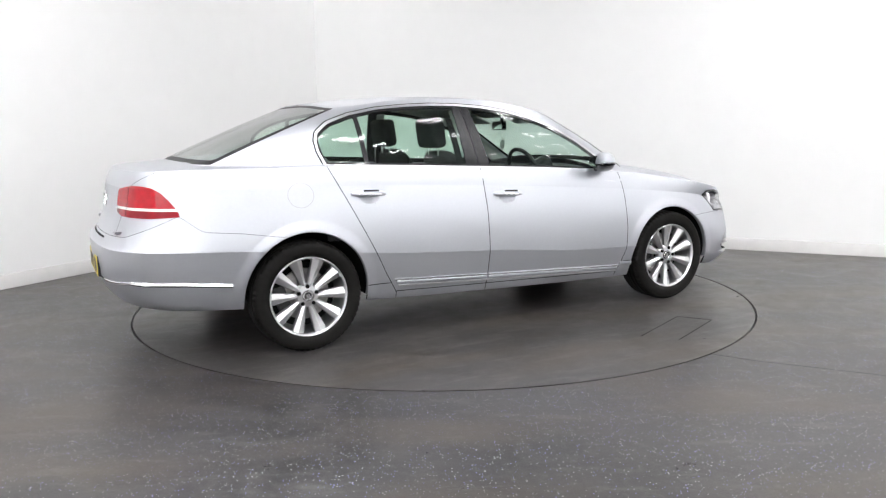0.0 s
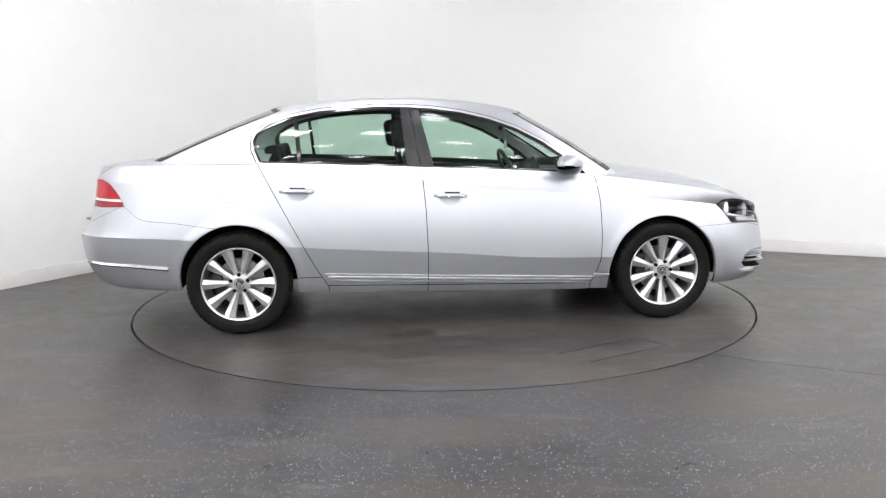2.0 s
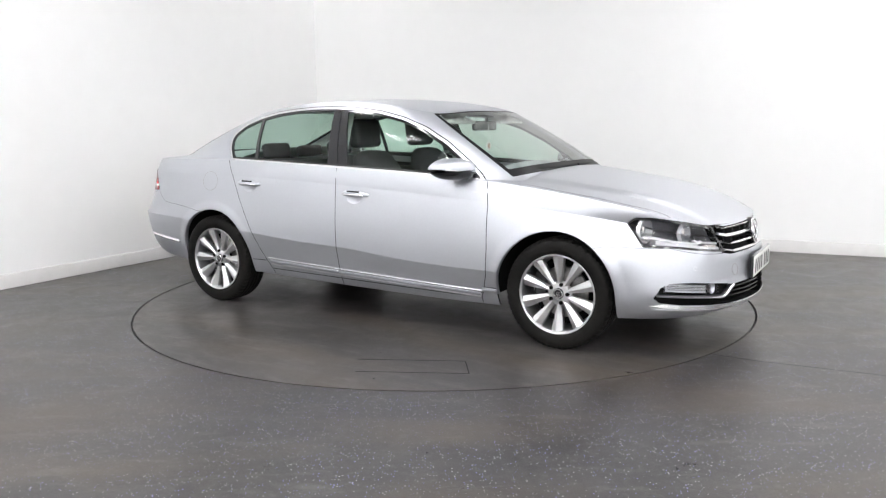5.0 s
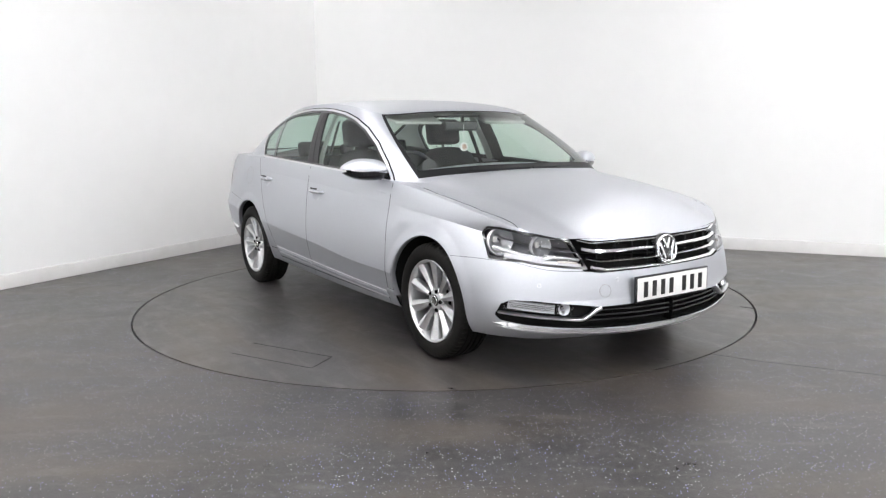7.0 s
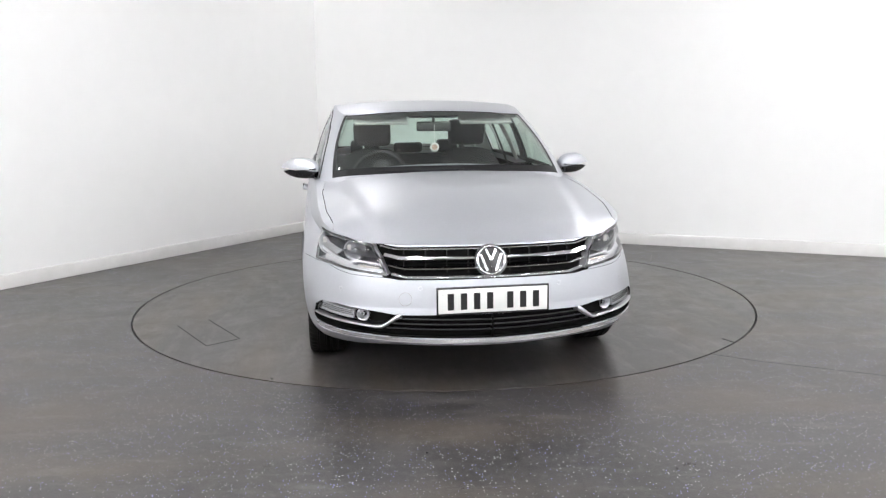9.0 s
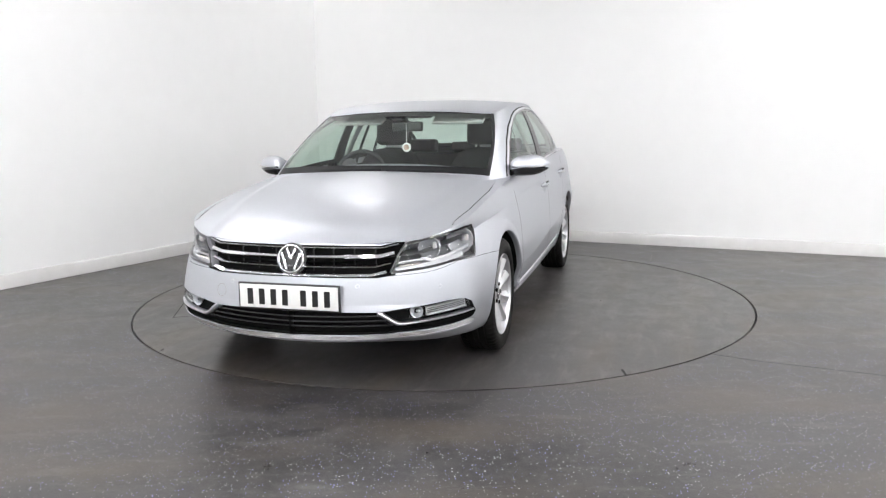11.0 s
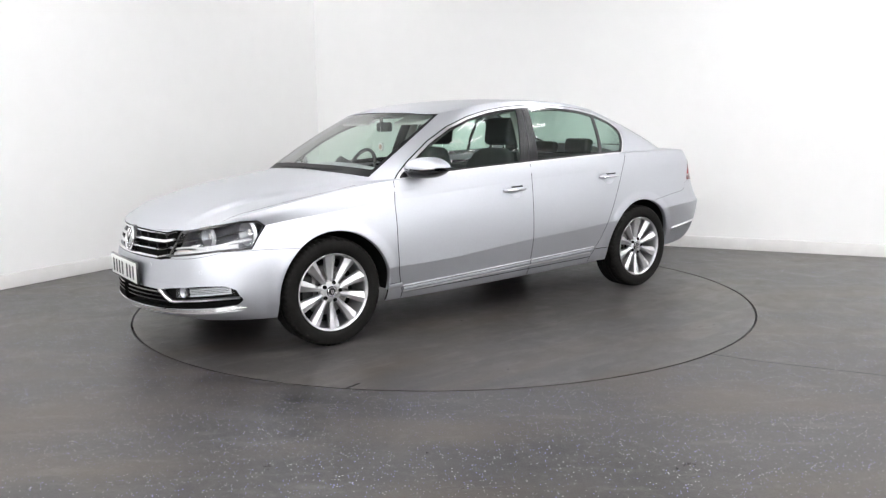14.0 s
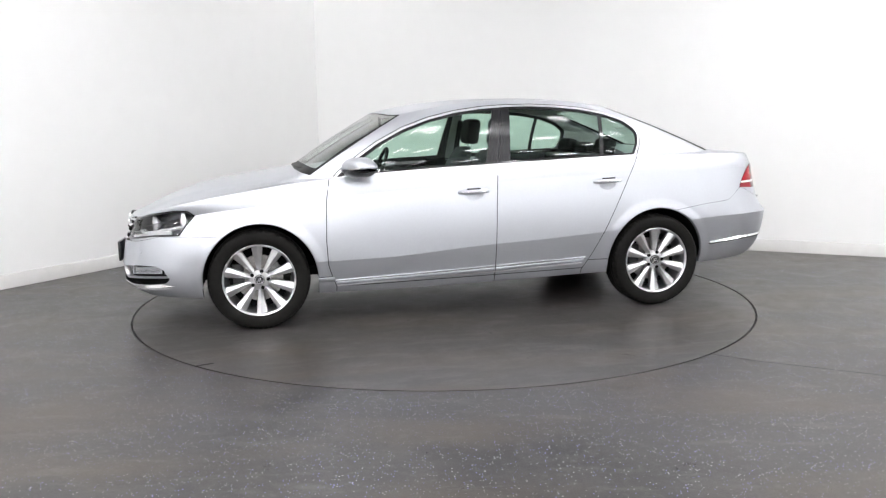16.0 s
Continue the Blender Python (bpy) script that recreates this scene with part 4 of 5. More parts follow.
side_strip("sill_strip", [(-0.800, 0.324), (0.868, 0.256)], flat_strip(0.0055, 0.007), SATIN, whole, label="bright chrome sill strip")
side_strip("sill_cap", [(0.886, 0.302), (0.985, 0.300)], flat_strip(0.015, 0.008), PAINT, whole)
side_strip("bumper_strip", [(-2.27, 0.462), (-2.19, 0.458), (-2.0, 0.448), (-1.775, 0.425)], ledge(0.008, 0.010), CHROME, whole, label="bright chrome bumper strip")
side_strip("bumper_strip_shadow", [(-2.27, 0.450), (-2.19, 0.446), (-2.0, 0.436), (-1.775, 0.413)], flat_strip(0.004, 0.003), GAP, whole)

for which, (hx, hz) in HANDLES.items():
    for side in (1, -1):
        slope = -0.028
        pts, nrm = [], []
        for i in range(17):
            t = i / 16 * 2 - 1
            p, n = on_side(hx + 0.106 * t, hz + slope * 0.106 * t)
            pts.append(p + n * (0.030 * (1 - t ** 4) - 0.002))
            nrm.append(n)
        bm = bmesh.new()
        m = 10
        rings = []
        for i, (p, n) in enumerate(zip(pts, nrm)):
            t = abs(i / 16 * 2 - 1)
            h = 0.0190 * (1 - 0.55 * t ** 3)
            up = Vector((0, 0, 1)) - n * n.z
            up.normalize()
            rings.append([bm.verts.new(p + up * (h * math.cos(a)) + n * (0.0095 * math.sin(a))) for a in [2 * math.pi * k / m for k in range(m)]])
        for a, b in zip(rings, rings[1:]):
            for j in range(m):
                bm.faces.new((a[j], a[(j + 1) % m], b[(j + 1) % m], b[j]))
        bm.faces.new(rings[0])
        bm.faces.new(rings[-1][::-1])
        h = part("door_handle", bm if side > 0 else flip_y(bm), PAINT, doors[which, side], "silver pull handle with chrome strip", 60)
        bm = sweep_bm([p + n * 0.0085 + Vector((0, 0, -0.006)) for p, n in zip(pts[2:-2], nrm[2:-2])], flat_strip(0.003, 0.004), nrm[2:-2])
        part("handle_strip", bm if side > 0 else flip_y(bm), CHROME, h)
        bm = sweep_bm([p + n * 0.004 + Vector((0, 0, 0.014)) for p, n in zip(pts[5:-4], nrm[5:-4])], flat_strip(0.005, 0.004), nrm[5:-4])
        part("grip_shadow", bm if side > 0 else flip_y(bm), BLACK, h)

# fuel flap, on the driver's side only
bm = bmesh.new()
ring = []
for i in range(64):
    a = 2 * math.pi * i / 64
    p, n = on_side(-1.380 + 0.074 * math.cos(a), 0.893 + 0.068 * math.sin(a))
    ring.append((p, n))
bm = sweep_bm([p for p, n in ring], [(-0.0011, -0.003), (-0.0011, 0.0005), (0.0011, 0.0005), (0.0011, -0.003)], [n for p, n in ring], closed=True)
part("fuel_flap_seam", flip_y(bm), DISC, car, "round shut line of the fuel flap")

# ---- door mirrors ----


def half_shell(top):
    bm = bmesh.new()
    bmesh.ops.create_uvsphere(bm, u_segments=32, v_segments=24, radius=1)
    for v in bm.verts:
        x, y, z = v.co
        sx = 0.092 if x > 0 else 0.06
        x, y, z = math.copysign(abs(x) ** 0.8, x) * sx, math.copysign(abs(y) ** (0.85 if y > 0 else 0.55), y), math.copysign(abs(z) ** 0.85, z)
        taper = 1 - 0.42 * max(0, y) ** 2
        z = z * (0.072 if z > 0 else 0.058) * taper
        v.co = (x - 0.06 * y, y * 0.118, z + 0.006 * y)
    geom = bm.verts[:] + bm.edges[:] + bm.faces[:]
    bmesh.ops.bisect_plane(bm, geom=geom, plane_co=(0, 0, -0.002), plane_no=(0, -0.10, 1.0 if top else -1.0), clear_inner=True)
    return bm


MIRROR_AT = Vector((0.695, 0.902, 1.006))
for side in (1, -1):
    mir = new("door_mirror", None)
    mir.parent = doors["front", side]
    tagged(mir, "silver door mirror with black underside")
    fl = (lambda b: b) if side > 0 else flip_y

    def put(bm):
        bmesh.ops.translate(bm, vec=MIRROR_AT, verts=bm.verts)
        return fl(bm)
    part("mirror_cap", put(half_shell(True)), PAINT, mir, "silver mirror cap")
    part("mirror_bowl", put(half_shell(False)), GLOSS_BLACK, mir, "black mirror underside")
    bm = sweep_bm([Vector((0.075 - 0.035 * t * t - 0.028 * t, 0.10 * t, -0.002 + 0.010 * t)) for t in np.linspace(-0.35, 0.88, 14)], oval(0.006, 0.006, 6), [Vector((1, 0.3 * t, 0)) for t in np.linspace(-0.35, 0.9, 14)])
    part("mirror_indicator", put(bm), LAMP_WHITE, mir, "clear indicator strip")
    bm = lathe_bm([(0, 0.0), (0.9, 0.0), (1.0, 0.06)], 32, "x")
    bmesh.ops.transform(bm, matrix=Matrix.Translation((-0.052, 0, 0.01)) @ Matrix.Diagonal((-0.02, 0.088, 0.042, 1)), verts=bm.verts)
    part("mirror_glass", put(bm), CHROME, mir, "reflecting mirror glass")
    bm = box_bm(0.085, 0.13, 0.034, (0.03, -0.085, -0.042), 0.010, turn=pose(0, 0, 0, 12, 0, -8))
    part("mirror_arm", put(bm), GLOSS_BLACK, mir)

# ---- front: grille, intake, lamps ----
v, f = both(grille_hole).tub((-0.045, 0, 0))
grille = link_mesh("grille", v, f, GAP, car, "black radiator grille with four chrome bars", smooth=False)
for z0, half in ((0.694, 0.515), (0.650, 0.50), (0.606, 0.485), (0.562, 0.47)):
    ys = np.concatenate([np.linspace(0, half - 0.075, 14), np.linspace(half - 0.06, half - 0.006, 6)])
    pts = mirror_pts([(float(y), z0 + 0.016 * max(0.0, (float(y) - half + 0.075) / 0.07)) for y in ys])
    p, n = end_path(pts, True, 80, -0.004)
    part("grille_bar", sweep_bm(p, [(-0.0075, -0.02), (-0.0075, -0.002), (0.004, 0.009), (0.0075, 0.006), (0.0075, -0.02)], n), CHROME, grille)
for y in np.linspace(-0.4, 0.4, 9):
    part("grille_post", box_bm(0.008, 0.006, 0.13, (on_end(y, 0.63)[0].x - 0.032, y, 0.63)), BLACK, grille)
p0, n0 = on_end(0.0, 0.632)
badge = new("front_badge", None)
badge.parent = car
tagged(badge, "round chrome badge on the grille")
BADGE_M = Matrix.Translation((p0.x - 0.004, 0, 0.634)) @ pose(0, 0, 0, 0, -10, 0)
badge.matrix_basis = BADGE_M
part("badge_base", lathe_bm([(0, 0.006), (0.078, 0.006), (0.080, 0.0), (0.080, -0.03)], 56, "x"), GLOSS_BLACK, badge)
part("badge_ring", lathe_bm([(0.058, 0.007), (0.060, 0.014), (0.066, 0.017), (0.071, 0.014), (0.073, 0.006)], 56, "x"), CHROME, badge)


def emblem(bm, scale, x):
    """Plain slanted strokes inside the ring."""
    pts = [((-0.80, 0.50), (-0.32, -0.80)), ((0.32, -0.80), (0.80, 0.50)), ((-0.38, 0.86), (0.0, 0.0)), ((0.38, 0.86), (0.0, 0.0))]
    for (a, b), (c, d) in pts:
        L, ang = math.hypot(c - a, d - b), math.degrees(math.atan2(d - b, c - a))
        box_bm(0.010, L * scale, 0.21 * scale, (x, (a + c) / 2 * scale, (b + d) / 2 * scale), 0.002, 1, pose(0, 0, 0, ang, 0, 0), bm)
    return bm


part("badge_strokes", emblem(bmesh.new(), 0.062, 0.011), CHROME, badge)

v, f = both(intake_hole).tub((-0.05, 0, 0))
intake = link_mesh("lower_intake", v, f, GAP, car, "black lower intake with slats", smooth=False)
for z0, half in ((0.367, 0.44), (0.343, 0.47), (0.318, 0.50)):
    p, n = end_path(mirror_pts([(0, z0 - 0.003), (half * 0.6, z0), (half, z0 + 0.004)]), True, 60, -0.016)
    part("intake_slat", sweep_bm(p, [(-0.004, -0.02), (-0.004, 0.004), (0.004, 0.004), (0.004, -0.02)], n), GLOSS_BLACK, intake)
p, n = end_path(mirror_pts([(0, 0.264), (0.30, 0.264), (0.47, 0.271), (0.62, 0.282), (0.74, 0.294), (0.835, 0.309)]), True, 140, 0.0)
p = [q - nn * 0.012 * float(step(0.79, 0.835, abs(q.y))) for q, nn in zip(p, n)]
part("bumper_blade", sweep_bm(p, ledge(0.0095, 0.012, -1), n), CHROME, car, "bright chrome strip under the intake")
p, n = end_path(mirror_pts([(0, 0.242), (0.30, 0.243), (0.47, 0.252), (0.62, 0.263), (0.74, 0.276), (0.835, 0.291)]), True, 140, 0.0)
p = [q - nn * 0.006 * float(step(0.79, 0.835, abs(q.y))) for q, nn in zip(p, n)]
part("bumper_lip", sweep_bm(p, ledge(0.0030, 0.005, -1), n), SATIN, car, "thin chrome lower strip")
for side in (1, -1):
    fl = (lambda b: b) if side > 0 else flip_y
    fog = new("fog_lamp", None)
    fog.parent = car
    tagged(fog, "clear fog lamp in a chrome surround")
    pts = [(0.432, 0.384), (0.455, 0.372), (0.500, 0.340), (0.520, 0.329), (0.55, 0.328), (0.66, 0.341), (0.826, 0.358)]
    p, n = end_path(pts, True, 40, -0.006)
    bm = bmesh.new()
    rings = []
    for i, (q, nn) in enumerate(zip(p, n)):
        t = i / (len(p) - 1)
        w = 0.011 - 0.0065 * min(1, t * 2.2)
        tg = (p[min(i + 1, len(p) - 1)] - p[max(i - 1, 0)]).normalized()
        sd = tg.cross(nn).normalized()
        rings.append([bm.verts.new(q + sd * a * w + nn * b) for a, b in ((-1, -0.02), (-1, 0.004), (-0.4, 0.009), (0.4, 0.009), (1, 0.004), (1, -0.02))])
    for a, b in zip(rings, rings[1:]):
        for j in range(6):
            bm.faces.new((a[j], a[(j + 1) % 6], b[(j + 1) % 6], b[j]))
    bm.faces.new(rings[0])
    bm.faces.new(rings[-1][::-1])
    part("fog_wing", fl(bm), SATIN, fog, "satin chrome wing", 60)
    for y, z, r, nm in ((0.600, 0.383, 0.027, "fog_reflector"), (0.720, 0.397, 0.026, "day_lamp")):
        q, nn = on_end(y, z)
        if nm == "fog_reflector":
            bm = lathe_bm([(0, -0.03), (r * 0.35, -0.028), (r * 0.7, -0.018), (r, 0.0), (r + 0.004, 0.002)], 32, "x")
            bmesh.ops.transform(bm, matrix=Matrix.Translation(q + Vector((-0.022, 0, 0))) @ pose(0, 0, 0, 0, 0, 16), verts=bm.verts)
            part(nm, fl(bm), SATIN, fog)
            bm = bmesh.new()
            bmesh.ops.create_uvsphere(bm, u_segments=12, v_segments=8, radius=0.009)
            bmesh.ops.translate(bm, vec=q + Vector((-0.035, 0, 0)), verts=bm.verts)
            part("bulb", fl(bm), LAMP_GREY, fog)
        else:
            pp, pn = end_path([(0.655, 0.387), (0.805, 0.404)], True, 14, -0.022)
            part("day_lamp_tray", fl(sweep_bm(pp, [(-0.021, -0.01), (-0.021, 0.012), (-0.017, 0.002), (0.017, 0.002), (0.021, 0.012), (0.021, -0.01)], pn)), LAMP_STRIP, fog, "ribbed silver lamp tray")
            for k in (-0.009, 0.0, 0.009):
                pp2, pn2 = end_path([(0.660, 0.388 + k), (0.800, 0.403 + k)], True, 10, -0.018)
                part("lamp_rib", fl(sweep_bm(pp2, oval(0.0016, 0.004, 6), pn2)), IRON, fog)
    pp, pn = end_path([(0.570, 0.380), (0.814, 0.405)], True, 16, -0.008)
    lens = part("fog_lens", fl(sweep_bm(pp, [(-0.026, -0.001), (-0.026, 0.002), (0.026, 0.002), (0.026, -0.001)], pn)), LENS, fog, "clear lens")
    lens.visible_shadow = False

    # headlamp
    lamp = new("headlight", None)
    lamp.parent = car
    tagged(lamp, "clear-lens headlight with round chrome reflectors, switched off")
    w = (lambda s: s) if side > 0 else (lambda s: s.mirrored())
    v, f = w(head).tub((-0.15, -0.065 * side, 0))
    link_mesh("housing", v, f, LAMP_GREY, lamp, "grey headlamp housing", smooth=False)
    rim, pane = head.cut(lambda p, u, v: -0.012 - head_d(q_front(p)))
    w(rim.moved(0.001)).link("lens_seal", GLOSS_BLACK, lamp, "black seal")
    lens = w(pane.moved(0.0015)).link("lens", LENS, lamp, "clear lens")
    lens.visible_shadow = False
    for y, z, r, back in ((0.752, 0.690, 0.064, 0.066), (0.645, 0.672, 0.050, 0.058)):
        q, nn = on_end(y, z)
        bm = lathe_bm([(0, -0.05), (r * 0.25, -0.048), (r * 0.55, -0.038), (r * 0.85, -0.018), (r, 0.0), (r + 0.003, 0.003), (r + 0.006, 0.0), (r + 0.006, -0.02)], 48, "x")
        bmesh.ops.transform(bm, matrix=Matrix.Translation(q + Vector((-back, -0.022, 0))) @ pose(0, 0, 0, 0, 0, 12), verts=bm.verts)
        rf = part("reflector", fl(bm), REFLECTOR, lamp, "chrome reflector bowl")
        bm = lathe_bm([(0, 0.0), (0.007, -0.001), (0.011, -0.008), (0.012, -0.02), (0.008, -0.035)], 20, "x")
        bmesh.ops.translate(bm, vec=q + Vector((-back - 0.008, -0.022, 0)), verts=bm.verts)
        part("bulb_cap", fl(bm), CHROME, rf)
        part("bulb_bracket", fl(box_bm(0.012, 0.02, 0.03, q + Vector((-back - 0.004, -0.022 + r * 0.55, 0.012)), 0.003)), LAMP_WHITE, rf)
    for pts, wid, mat_, nm in (([(0.505, 0.586), (0.60, 0.596), (0.70, 0.618), (0.775, 0.638)], 0.014, LAMP_STRIP, "lower_strip"), ([(0.505, 0.620), (0.56, 0.628), (0.62, 0.636), (0.655, 0.648)], 0.006, LAMP_STRIP, "reflector_sill"), ([(0.520, 0.604), (0.56, 0.609), (0.61, 0.614)], 0.006, AMBER, "indicator"),
                               ([(0.62, 0.640), (0.66, 0.628), (0.72, 0.640), (0.79, 0.672)], 0.009, LAMP_STRIP, "trim_wing"), ([(0.505, 0.64), (0.53, 0.69), (0.57, 0.728)], 0.003, LAMP_GREY, "inner_strip")):
        p, n = end_path(pts, True, 20, -0.030)
        part(nm, fl(sweep_bm(p, flat_strip(wid, 0.014), n)), mat_, lamp)

# washer flap, parking sensors and towing cover
for y, z, r, nm in ((-0.405, 0.462, 0.031, "towing_cover"), (-0.335, 0.512, 0.009, "parking_sensor"), (0.335, 0.512, 0.009, "parking_sensor"), (-0.70, 0.50, 0.009, "parking_sensor"), (0.70, 0.50, 0.009, "parking_sensor")):
    q, nn = on_end(y, z)
    ring = []
    up = Vector((0, 0, 1))
    sd = nn.cross(up).normalized()
    upp = sd.cross(nn).normalized()
    for i in range(40):
        a = 2 * math.pi * i / 40
        g = q + sd * r * math.cos(a) + upp * r * math.sin(a)
        h = on_end(g.y, g.z)
        ring.append((h[0], h[1]))
    part(nm, sweep_bm([h[0] for h in ring], oval(0.0011, 0.0011, 6), [h[1] for h in ring], True), DISC if nm == "towing_cover" else SATIN, car)
    if nm == "parking_sensor":
        bm = lathe_bm([(0, 0.002), (0.0075, 0.0015), (0.008, -0.002)], 20, "z")
        bmesh.ops.transform(bm, matrix=Matrix.Translation(q) @ nn.to_track_quat("Z", "Y").to_matrix().to_4x4(), verts=bm.verts)
        part("sensor_face", bm, PAINT, car)


# ---- number plates (plain bars stand for the characters) ----
def number_plate(front):
    q, nn = on_end(0, 0.457 if front else 0.50, front)
    plate = new("number_plate", None)
    plate.parent = car
    tagged(plate, "white front number plate with black marks" if front else "yellow rear number plate with black marks")
    d = 1 if front else -1
    plate.matrix_basis = Matrix.Translation((q.x + (0.006 if front else -0.006) * d, 0, q.z)) @ pose(0, 0, 0, 0, 0, 0 if front else 180)
    part("backing", box_bm(0.016, 0.536 if front else 0.522, 0.132 if front else 0.116, (-0.001, 0, 0), 0.004), GLOSS_BLACK, plate)
    part("face", box_bm(0.006, 0.520, 0.114, (0.0065, 0, 0), 0.002), WHITE_PLATE if front else YELLOW_PLATE, plate)
    for k, y in enumerate((-0.192, -0.130, -0.068, -0.006, 0.090, 0.152, 0.214)):
        part("plate_bar", box_bm(0.002, 0.030, 0.078, (0.0098, y - 0.010, -0.002)), INK, plate)
    for y in (-0.235, 0.235):
        part("plate_screw", lathe_bm([(0, 0.0125), (0.005, 0.012), (0.006, 0.0095)], 12, "x"), WHITE_PLATE if front else YELLOW_PLATE, plate).location = (0, y, 0.036)


number_plate(True)
number_plate(False)

# ---- tail lamps ----
for side in (1, -1):
    w = (lambda s: s) if side > 0 else (lambda s: s.mirrored())
    lamp = new("tail_light", None)
    lamp.parent = car
    tagged(lamp, "red wrap-around tail light with a pale strip, switched off")
    zline = lambda p: np.interp(p[:, 0], [-2.3, -1.97], [0.848, 0.842])
    upper, lower = tail.cut(lambda p, u, v: zline(p) + 0.007 - p[:, 2])
    band, lower = lower.cut(lambda p, u, v: zline(p) - 0.007 - p[:, 2])
    for sh, mat_, nm in ((upper, RED, "upper_lens"), (band, LAMP_WHITE, "pale_strip"), (lower, RED_DARK, "lower_lens")):
        a, b = split(sh, lambda p, u, v: p[:, 1] - 0.56, 0.0025)
        a.a[:, :3] = a.a[:, :3]
        w(a.moved(0.003)).link(nm, mat_, lamp)
        w(b.moved(0.003)).link(nm, mat_, lamp)
    w(tail.moved(-0.006)).link("lamp_base", GLOSS_BLACK, lamp)
q, nn = on_end(0, 0.86, False)
bm = lathe_bm([(0.043, 0.0), (0.046, -0.008), (0.052, -0.008), (0.055, 0.0)], 48, "x")
bmesh.ops.translate(bm, vec=(q.x, 0, 0.86), verts=bm.verts)
rear_badge = part("rear_badge", bm, CHROME, car, "round chrome badge on the boot lid")
bm = lathe_bm([(0, -0.003), (0.044, -0.003), (0.045, 0.004)], 48, "x")
bmesh.ops.translate(bm, vec=(q.x, 0, 0.86), verts=bm.verts)
part("badge_base", bm, GLOSS_BLACK, rear_badge)
bm = bmesh.new()
for k in range(4):
    q, nn = on_end(-0.52 + 0.033 * k, 0.712, False)
    box_bm(0.004, 0.018, 0.020, q, 0.001, 1, bm=bm)
part("model_lettering", bm, CHROME, car, "small chrome marks on the boot lid")
p, n = end_path([(-0.30, 0.672), (0.30, 0.672)], False, 24, 0.0)
part("boot_seam", sweep_bm(p, flat_strip(0.006, 0.003), n), GAP, car)
p, n = end_path(mirror_pts([(0, 0.437), (0.4, 0.44), (0.62, 0.455), (0.70, 0.461)]), False, 80, 0.0)
part("rear_blade", sweep_bm(p, flat_strip(0.0075, 0.008), n), CHROME, car, "bright chrome strip across the rear bumper")

# ---- cabin ----


def soft_block(sx, sy, sz, at, bevel, turn=None, bulge=0.0):
    bm = box_bm(sx, sy, sz, (0, 0, 0), bevel, 4)
    bmesh.ops.transform(bm, matrix=Matrix.Translation(at) @ (turn or Matrix()), verts=bm.verts)
    return bm


def car_seat(x, y):
    seat = new("front_seat", None)
    seat.parent = car
    seat.matrix_basis = pose(x, y, 0.60)
    tagged(seat, "charcoal cloth front seat with headrest")
    part("cushion", soft_block(0.52, 0.50, 0.16, (0.22, 0, 0.08), 0.05), CLOTH, seat)
    bm = bmesh.new()
    rows = [(0.10, 0.25, 0.075), (0.25, 0.26, 0.075), (0.38, 0.245, 0.065), (0.46, 0.20, 0.055), (0.495, 0.13, 0.045), (0.505, 0.05, 0.03)]
    rings = []
    for z, hw, dep in rows:
        lean = -0.36 * (z - 0.1)
        ring = []
        for k in range(20):
            a = 2 * math.pi * k / 20
            c, s = math.cos(a), math.sin(a)
            ring.append(bm.verts.new((lean + dep * math.copysign(abs(c) ** 0.6, c), hw * math.copysign(abs(s) ** 0.6, s), z)))
        rings.append(ring)
    for a, b in zip(rings, rings[1:]):
        for j in range(20):
            bm.faces.new((a[j], a[(j + 1) % 20], b[(j + 1) % 20], b[j]))
    bm.faces.new(rings[-1])
    part("backrest", bm, CLOTH, seat, smooth_angle=70)
    part("headrest", soft_block(0.10, 0.285, 0.20, (-0.205, 0, 0.622), 0.048, pose(0, 0, 0, 0, -8, 0)), CLOTH, seat)
    for yy in (-0.07, 0.07):
        bm = lathe_bm([(0, 0), (0.006, 0), (0.006, 0.12), (0, 0.12)], 10, "z")
        bmesh.ops.translate(bm, vec=(-0.185, yy, 0.47), verts=bm.verts)
        part("headrest_post", bm, CHROME, seat)
    return seat


first_seat = car_seat(-0.12, -0.37)
copy_thing(first_seat, pose(-0.14, 0.37, 0.60))
bench = new("rear_bench", None)
bench.parent = car
tagged(bench, "charcoal cloth rear bench with three headrests")
part("cushion", soft_block(0.50, 1.25, 0.16, (-0.72, 0, 0.66), 0.05), CLOTH, bench)
part("backrest", soft_block(0.16, 1.28, 0.46, (-1.05, 0, 0.81), 0.05, pose(0, 0, 0, 0, -20, 0)), CLOTH, bench)
for y, h in ((-0.38, 0.11), (0, 0.085), (0.38, 0.11)):
    part("headrest", soft_block(0.08, 0.25, h, (-1.16, y, 1.045 + h / 2), 0.03, pose(0, 0, 0, 0, -14, 0)), CLOTH, bench)
part("parcel_shelf", box_bm(0.75, 1.30, 0.02, (-1.50, 0, 0.995), 0.006), CABIN, car, "dark parcel shelf")
bm = bmesh.new()
prof = [(0.50, 0.62), (0.52, 0.86), (0.60, 0.935), (0.72, 0.965), (0.90, 0.965), (1.05, 0.950), (1.08, 0.62)]
rings = []
for y in np.linspace(-0.76, 0.76, 25):
    hump = 0.028 * math.exp(-((y + 0.37) / 0.2) ** 2)
    rings.append([bm.verts.new((x - 0.12 * (abs(y) / 0.76) ** 2 * (1 if x > 0.8 else 0), y, z + (hump if 0.55 < x < 0.8 else 0))) for x, z in prof])
for a, b in zip(rings, rings[1:]):
    for j in range(len(prof) - 1):
        bm.faces.new((a[j], a[j + 1], b[j + 1], b[j]))
part("dashboard", bm, CABIN, car, "dark grey dashboard", 50)
wheel_ob = new("steering_wheel", None)
wheel_ob.parent = car
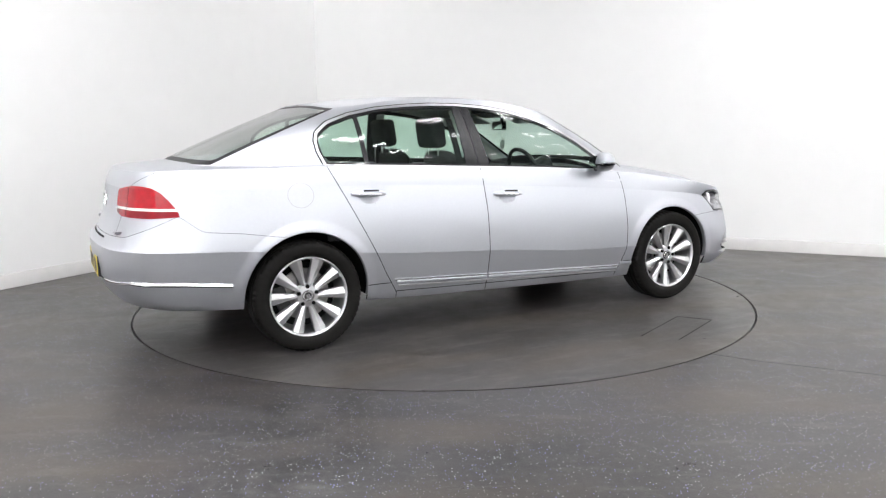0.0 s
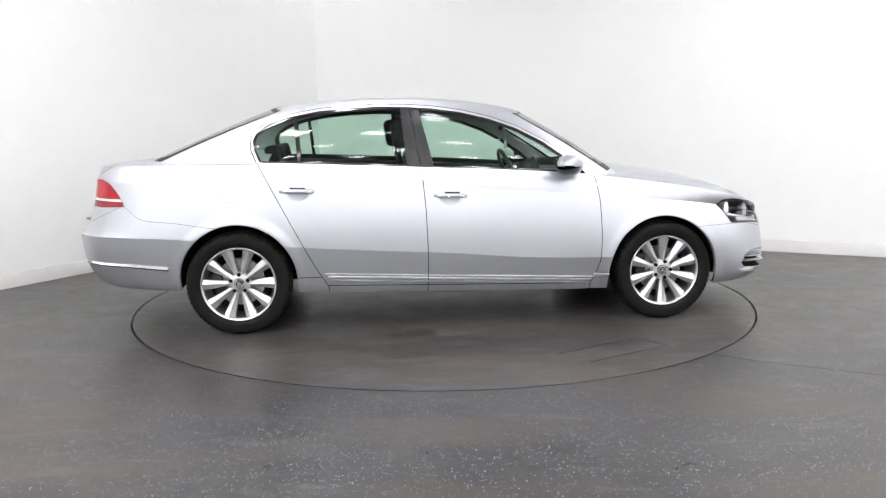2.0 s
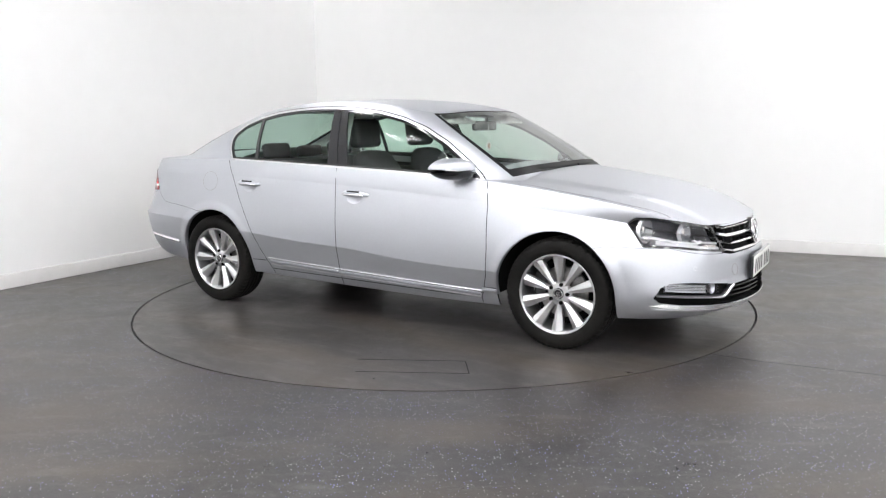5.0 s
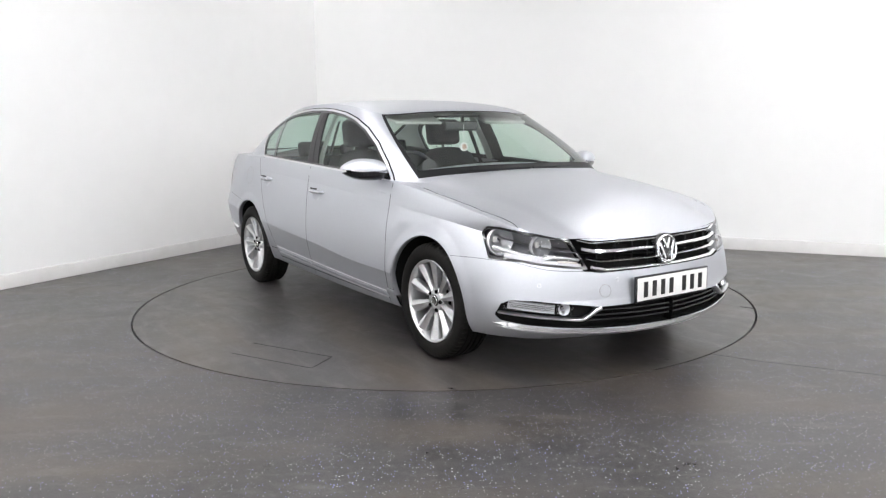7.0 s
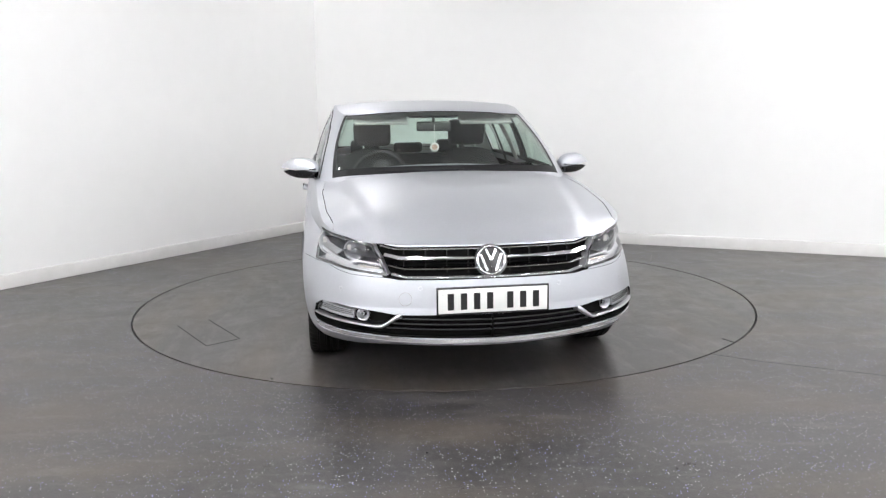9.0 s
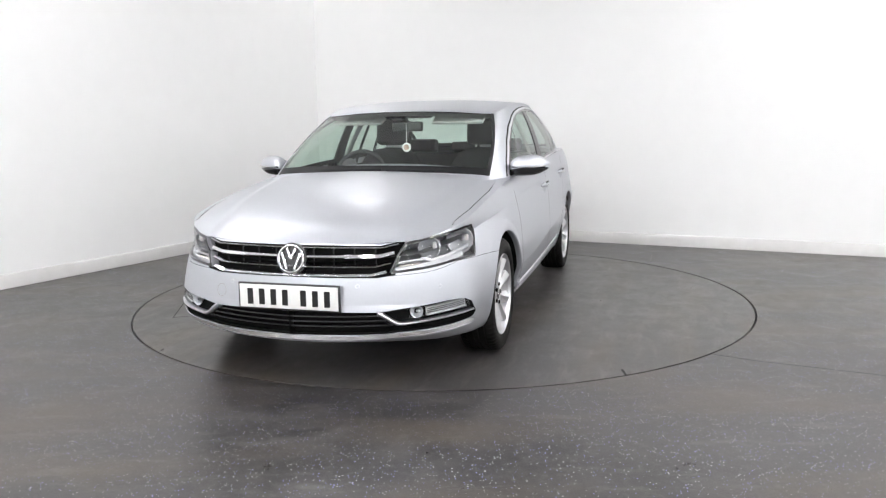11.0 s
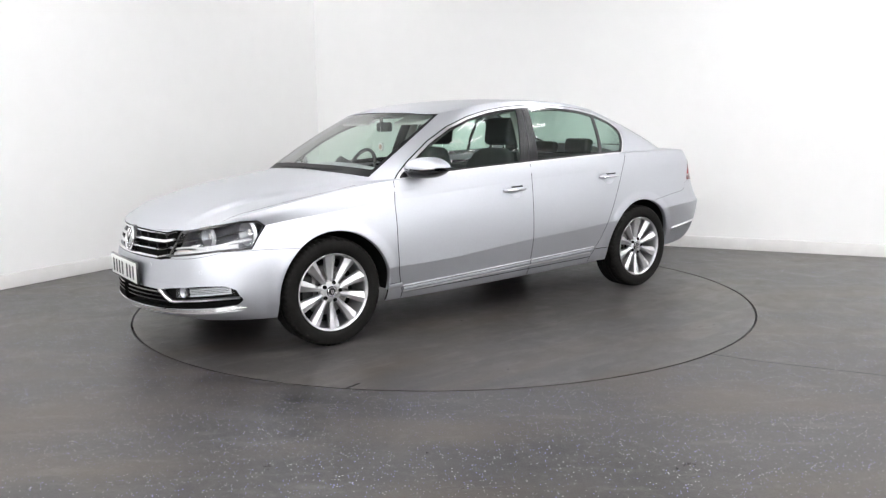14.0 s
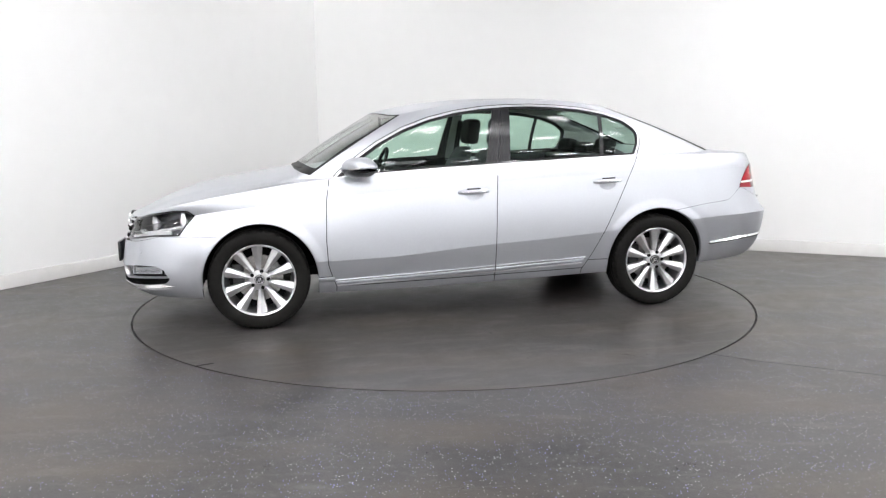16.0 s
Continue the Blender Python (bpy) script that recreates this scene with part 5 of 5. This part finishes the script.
wheel_ob.matrix_basis = pose(0.43, -0.37, 0.925, 0, 0, 0) @ pose(0, 0, 0, 0, -22, 0)
tagged(wheel_ob, "black three-spoke steering wheel")
part("wheel_ring", lathe_bm([(0.185 + 0.014 * math.cos(a), 0.014 * math.sin(a)) for a in [2 * math.pi * k / 10 for k in range(11)]], 48, "x"), CABIN, wheel_ob)
part("wheel_hub", soft_block(0.05, 0.16, 0.12, (0.01, 0, 0), 0.03), CABIN, wheel_ob)
for yy, a in ((0.11, 0), (-0.11, 0), (0, 90)):
    part("wheel_spoke", box_bm(0.02, 0.13, 0.035, (0.006, yy, -0.11 if a else 0), 0.008, turn=pose(0, 0, 0, a, 0, 0)), SATIN if a else CABIN, wheel_ob)
part("steering_column", lathe_bm([(0, 0), (0.045, 0), (0.06, 0.2), (0, 0.2)], 20, "x"), CABIN, wheel_ob)
im = new("interior_mirror", None)
im.parent = car
im.matrix_basis = pose(0.44, 0.0, 1.265, 0, 0, -12)
tagged(im, "black interior mirror under the windscreen")
part("mirror_case", soft_block(0.035, 0.235, 0.066, (0, 0, 0), 0.014), GLOSS_BLACK, im)
part("mirror_stem", box_bm(0.02, 0.02, 0.06, (0.02, 0, 0.055), 0.005), BLACK, im)
part("mirror_pane", box_bm(0.002, 0.215, 0.05, (-0.019, 0, 0), 0.0005), CHROME, im)
part("roof_console", soft_block(0.14, 0.34, 0.03, (0.36, 0, 1.352), 0.012, pose(0, 0, 0, 0, 14, 0)), CABIN, car, "dark roof console")
orn = new("hanging_ornament", None)
orn.parent = car
orn.matrix_basis = pose(0.47, 0.0, 1.125, 0, 0, 0)
tagged(orn, "small round white charm hanging from the mirror on a cord")
part("charm", lathe_bm([(0, 0.006), (0.024, 0.006), (0.031, 0.003), (0.031, -0.003), (0.024, -0.006), (0, -0.006)], 32, "x"), WHITE_PLATE, orn)
part("charm_face", lathe_bm([(0, 0.0075), (0.019, 0.007), (0.020, 0.005)], 24, "x"), material("faded_red_gold_print", (0.45, 0.30, 0.24), 0.5, grain=0.6, grain_scale=90), orn)
part("cord", lathe_bm([(0, 0), (0.0015, 0), (0.0015, 0.12), (0, 0.12)], 8, "z"), WHITE_PLATE, orn).location = (0, 0, 0.03)
for y, m_ in ((0.36, LINER), (-0.36, LINER)):
    part("sun_visor", soft_block(0.15, 0.36, 0.018, (0.405, y, 1.312), 0.008, pose(0, 0, 0, 0, 22, 0)), m_, car, "pale sun visor")
part("airbag_label", box_bm(0.05, 0.10, 0.002, (0.41, 0.36, 1.299), turn=pose(0, 0, 0, 0, 16, 0)), material("pale_yellow_label", (0.72, 0.74, 0.35), 0.6), car, "pale yellow label on the visor")
both(ROOF_CAP.moved(-0.035).flipped()).link("headliner", LINER, car, "pale grey headliner")
both(body_top.cut(lambda p, u, v: 0.02 - v)[0].moved(-0.022).flipped()).link("pillar_lining", LINER, car, "pale grey pillar linings")
for w in (lambda s: s, lambda s: s.mirrored()):
    w(seal.plus(pillar_b).plus(divider).plus(chrome_ring).moved(-0.012).flipped()).link("window_frame_lining", CABIN, car, "dark window frame lining")
for side in (1, -1):
    for (x0, z0, x1, z1) in ((-0.225, 1.0, -0.27, 1.36),):
        bm = sweep_bm([Vector((x0 + (x1 - x0) * t, side * (0.750 - 0.165 * t ** 1.3), z0 + (z1 - z0) * t)) for t in np.linspace(0, 1, 10)], oval(0.035, 0.012, 10), [Vector((0, -side, 0.3))] * 10)
        part("pillar_trim", bm, LINER, car, "pale inner pillar trim")
        bm = sweep_bm([Vector((x0 - 0.02 + (x1 - x0) * t, side * (0.725 - 0.165 * t ** 1.3), z0 - 0.2 + (z1 - z0 + 0.15) * t)) for t in np.linspace(0, 1, 10)], [(-0.022, -0.001), (-0.022, 0.001), (0.022, 0.001), (0.022, -0.001)], [Vector((0, -side, 0.3))] * 10)
        part("seat_belt", bm, CLOTH, car, "dark seat belt")
    part("door_card", box_bm(2.0, 0.03, 0.33, (-0.20, side * 0.765, 0.775), 0.01), CABIN, car, "dark door lining")
# wipers at the foot of the screen
for y0, y1 in ((-0.55, 0.05), (0.08, 0.62)):
    pts = [Vector((1.105 - 0.16 * (abs(y) / 0.75) ** 2.2, y, 1.004 - 0.02 * abs(y))) for y in np.linspace(y0, y1, 14)]
    part("wiper", sweep_bm(pts, oval(0.008, 0.010, 8), [Vector((0.3, 0, 1))] * 14), BLACK, car, "black wiper blade")


def motions():
    rows_car, rows_table = [], []
    for t, a in TURN:
        m = pose(*AXIS, 0, 0, 0, a)
        rows_table.append((t, m))
        rows_car.append((t, m @ pose(*CAR_OFFSET, 0.002)))
    walk(turntable, rows_table)
    walk(car, rows_car)


motions()
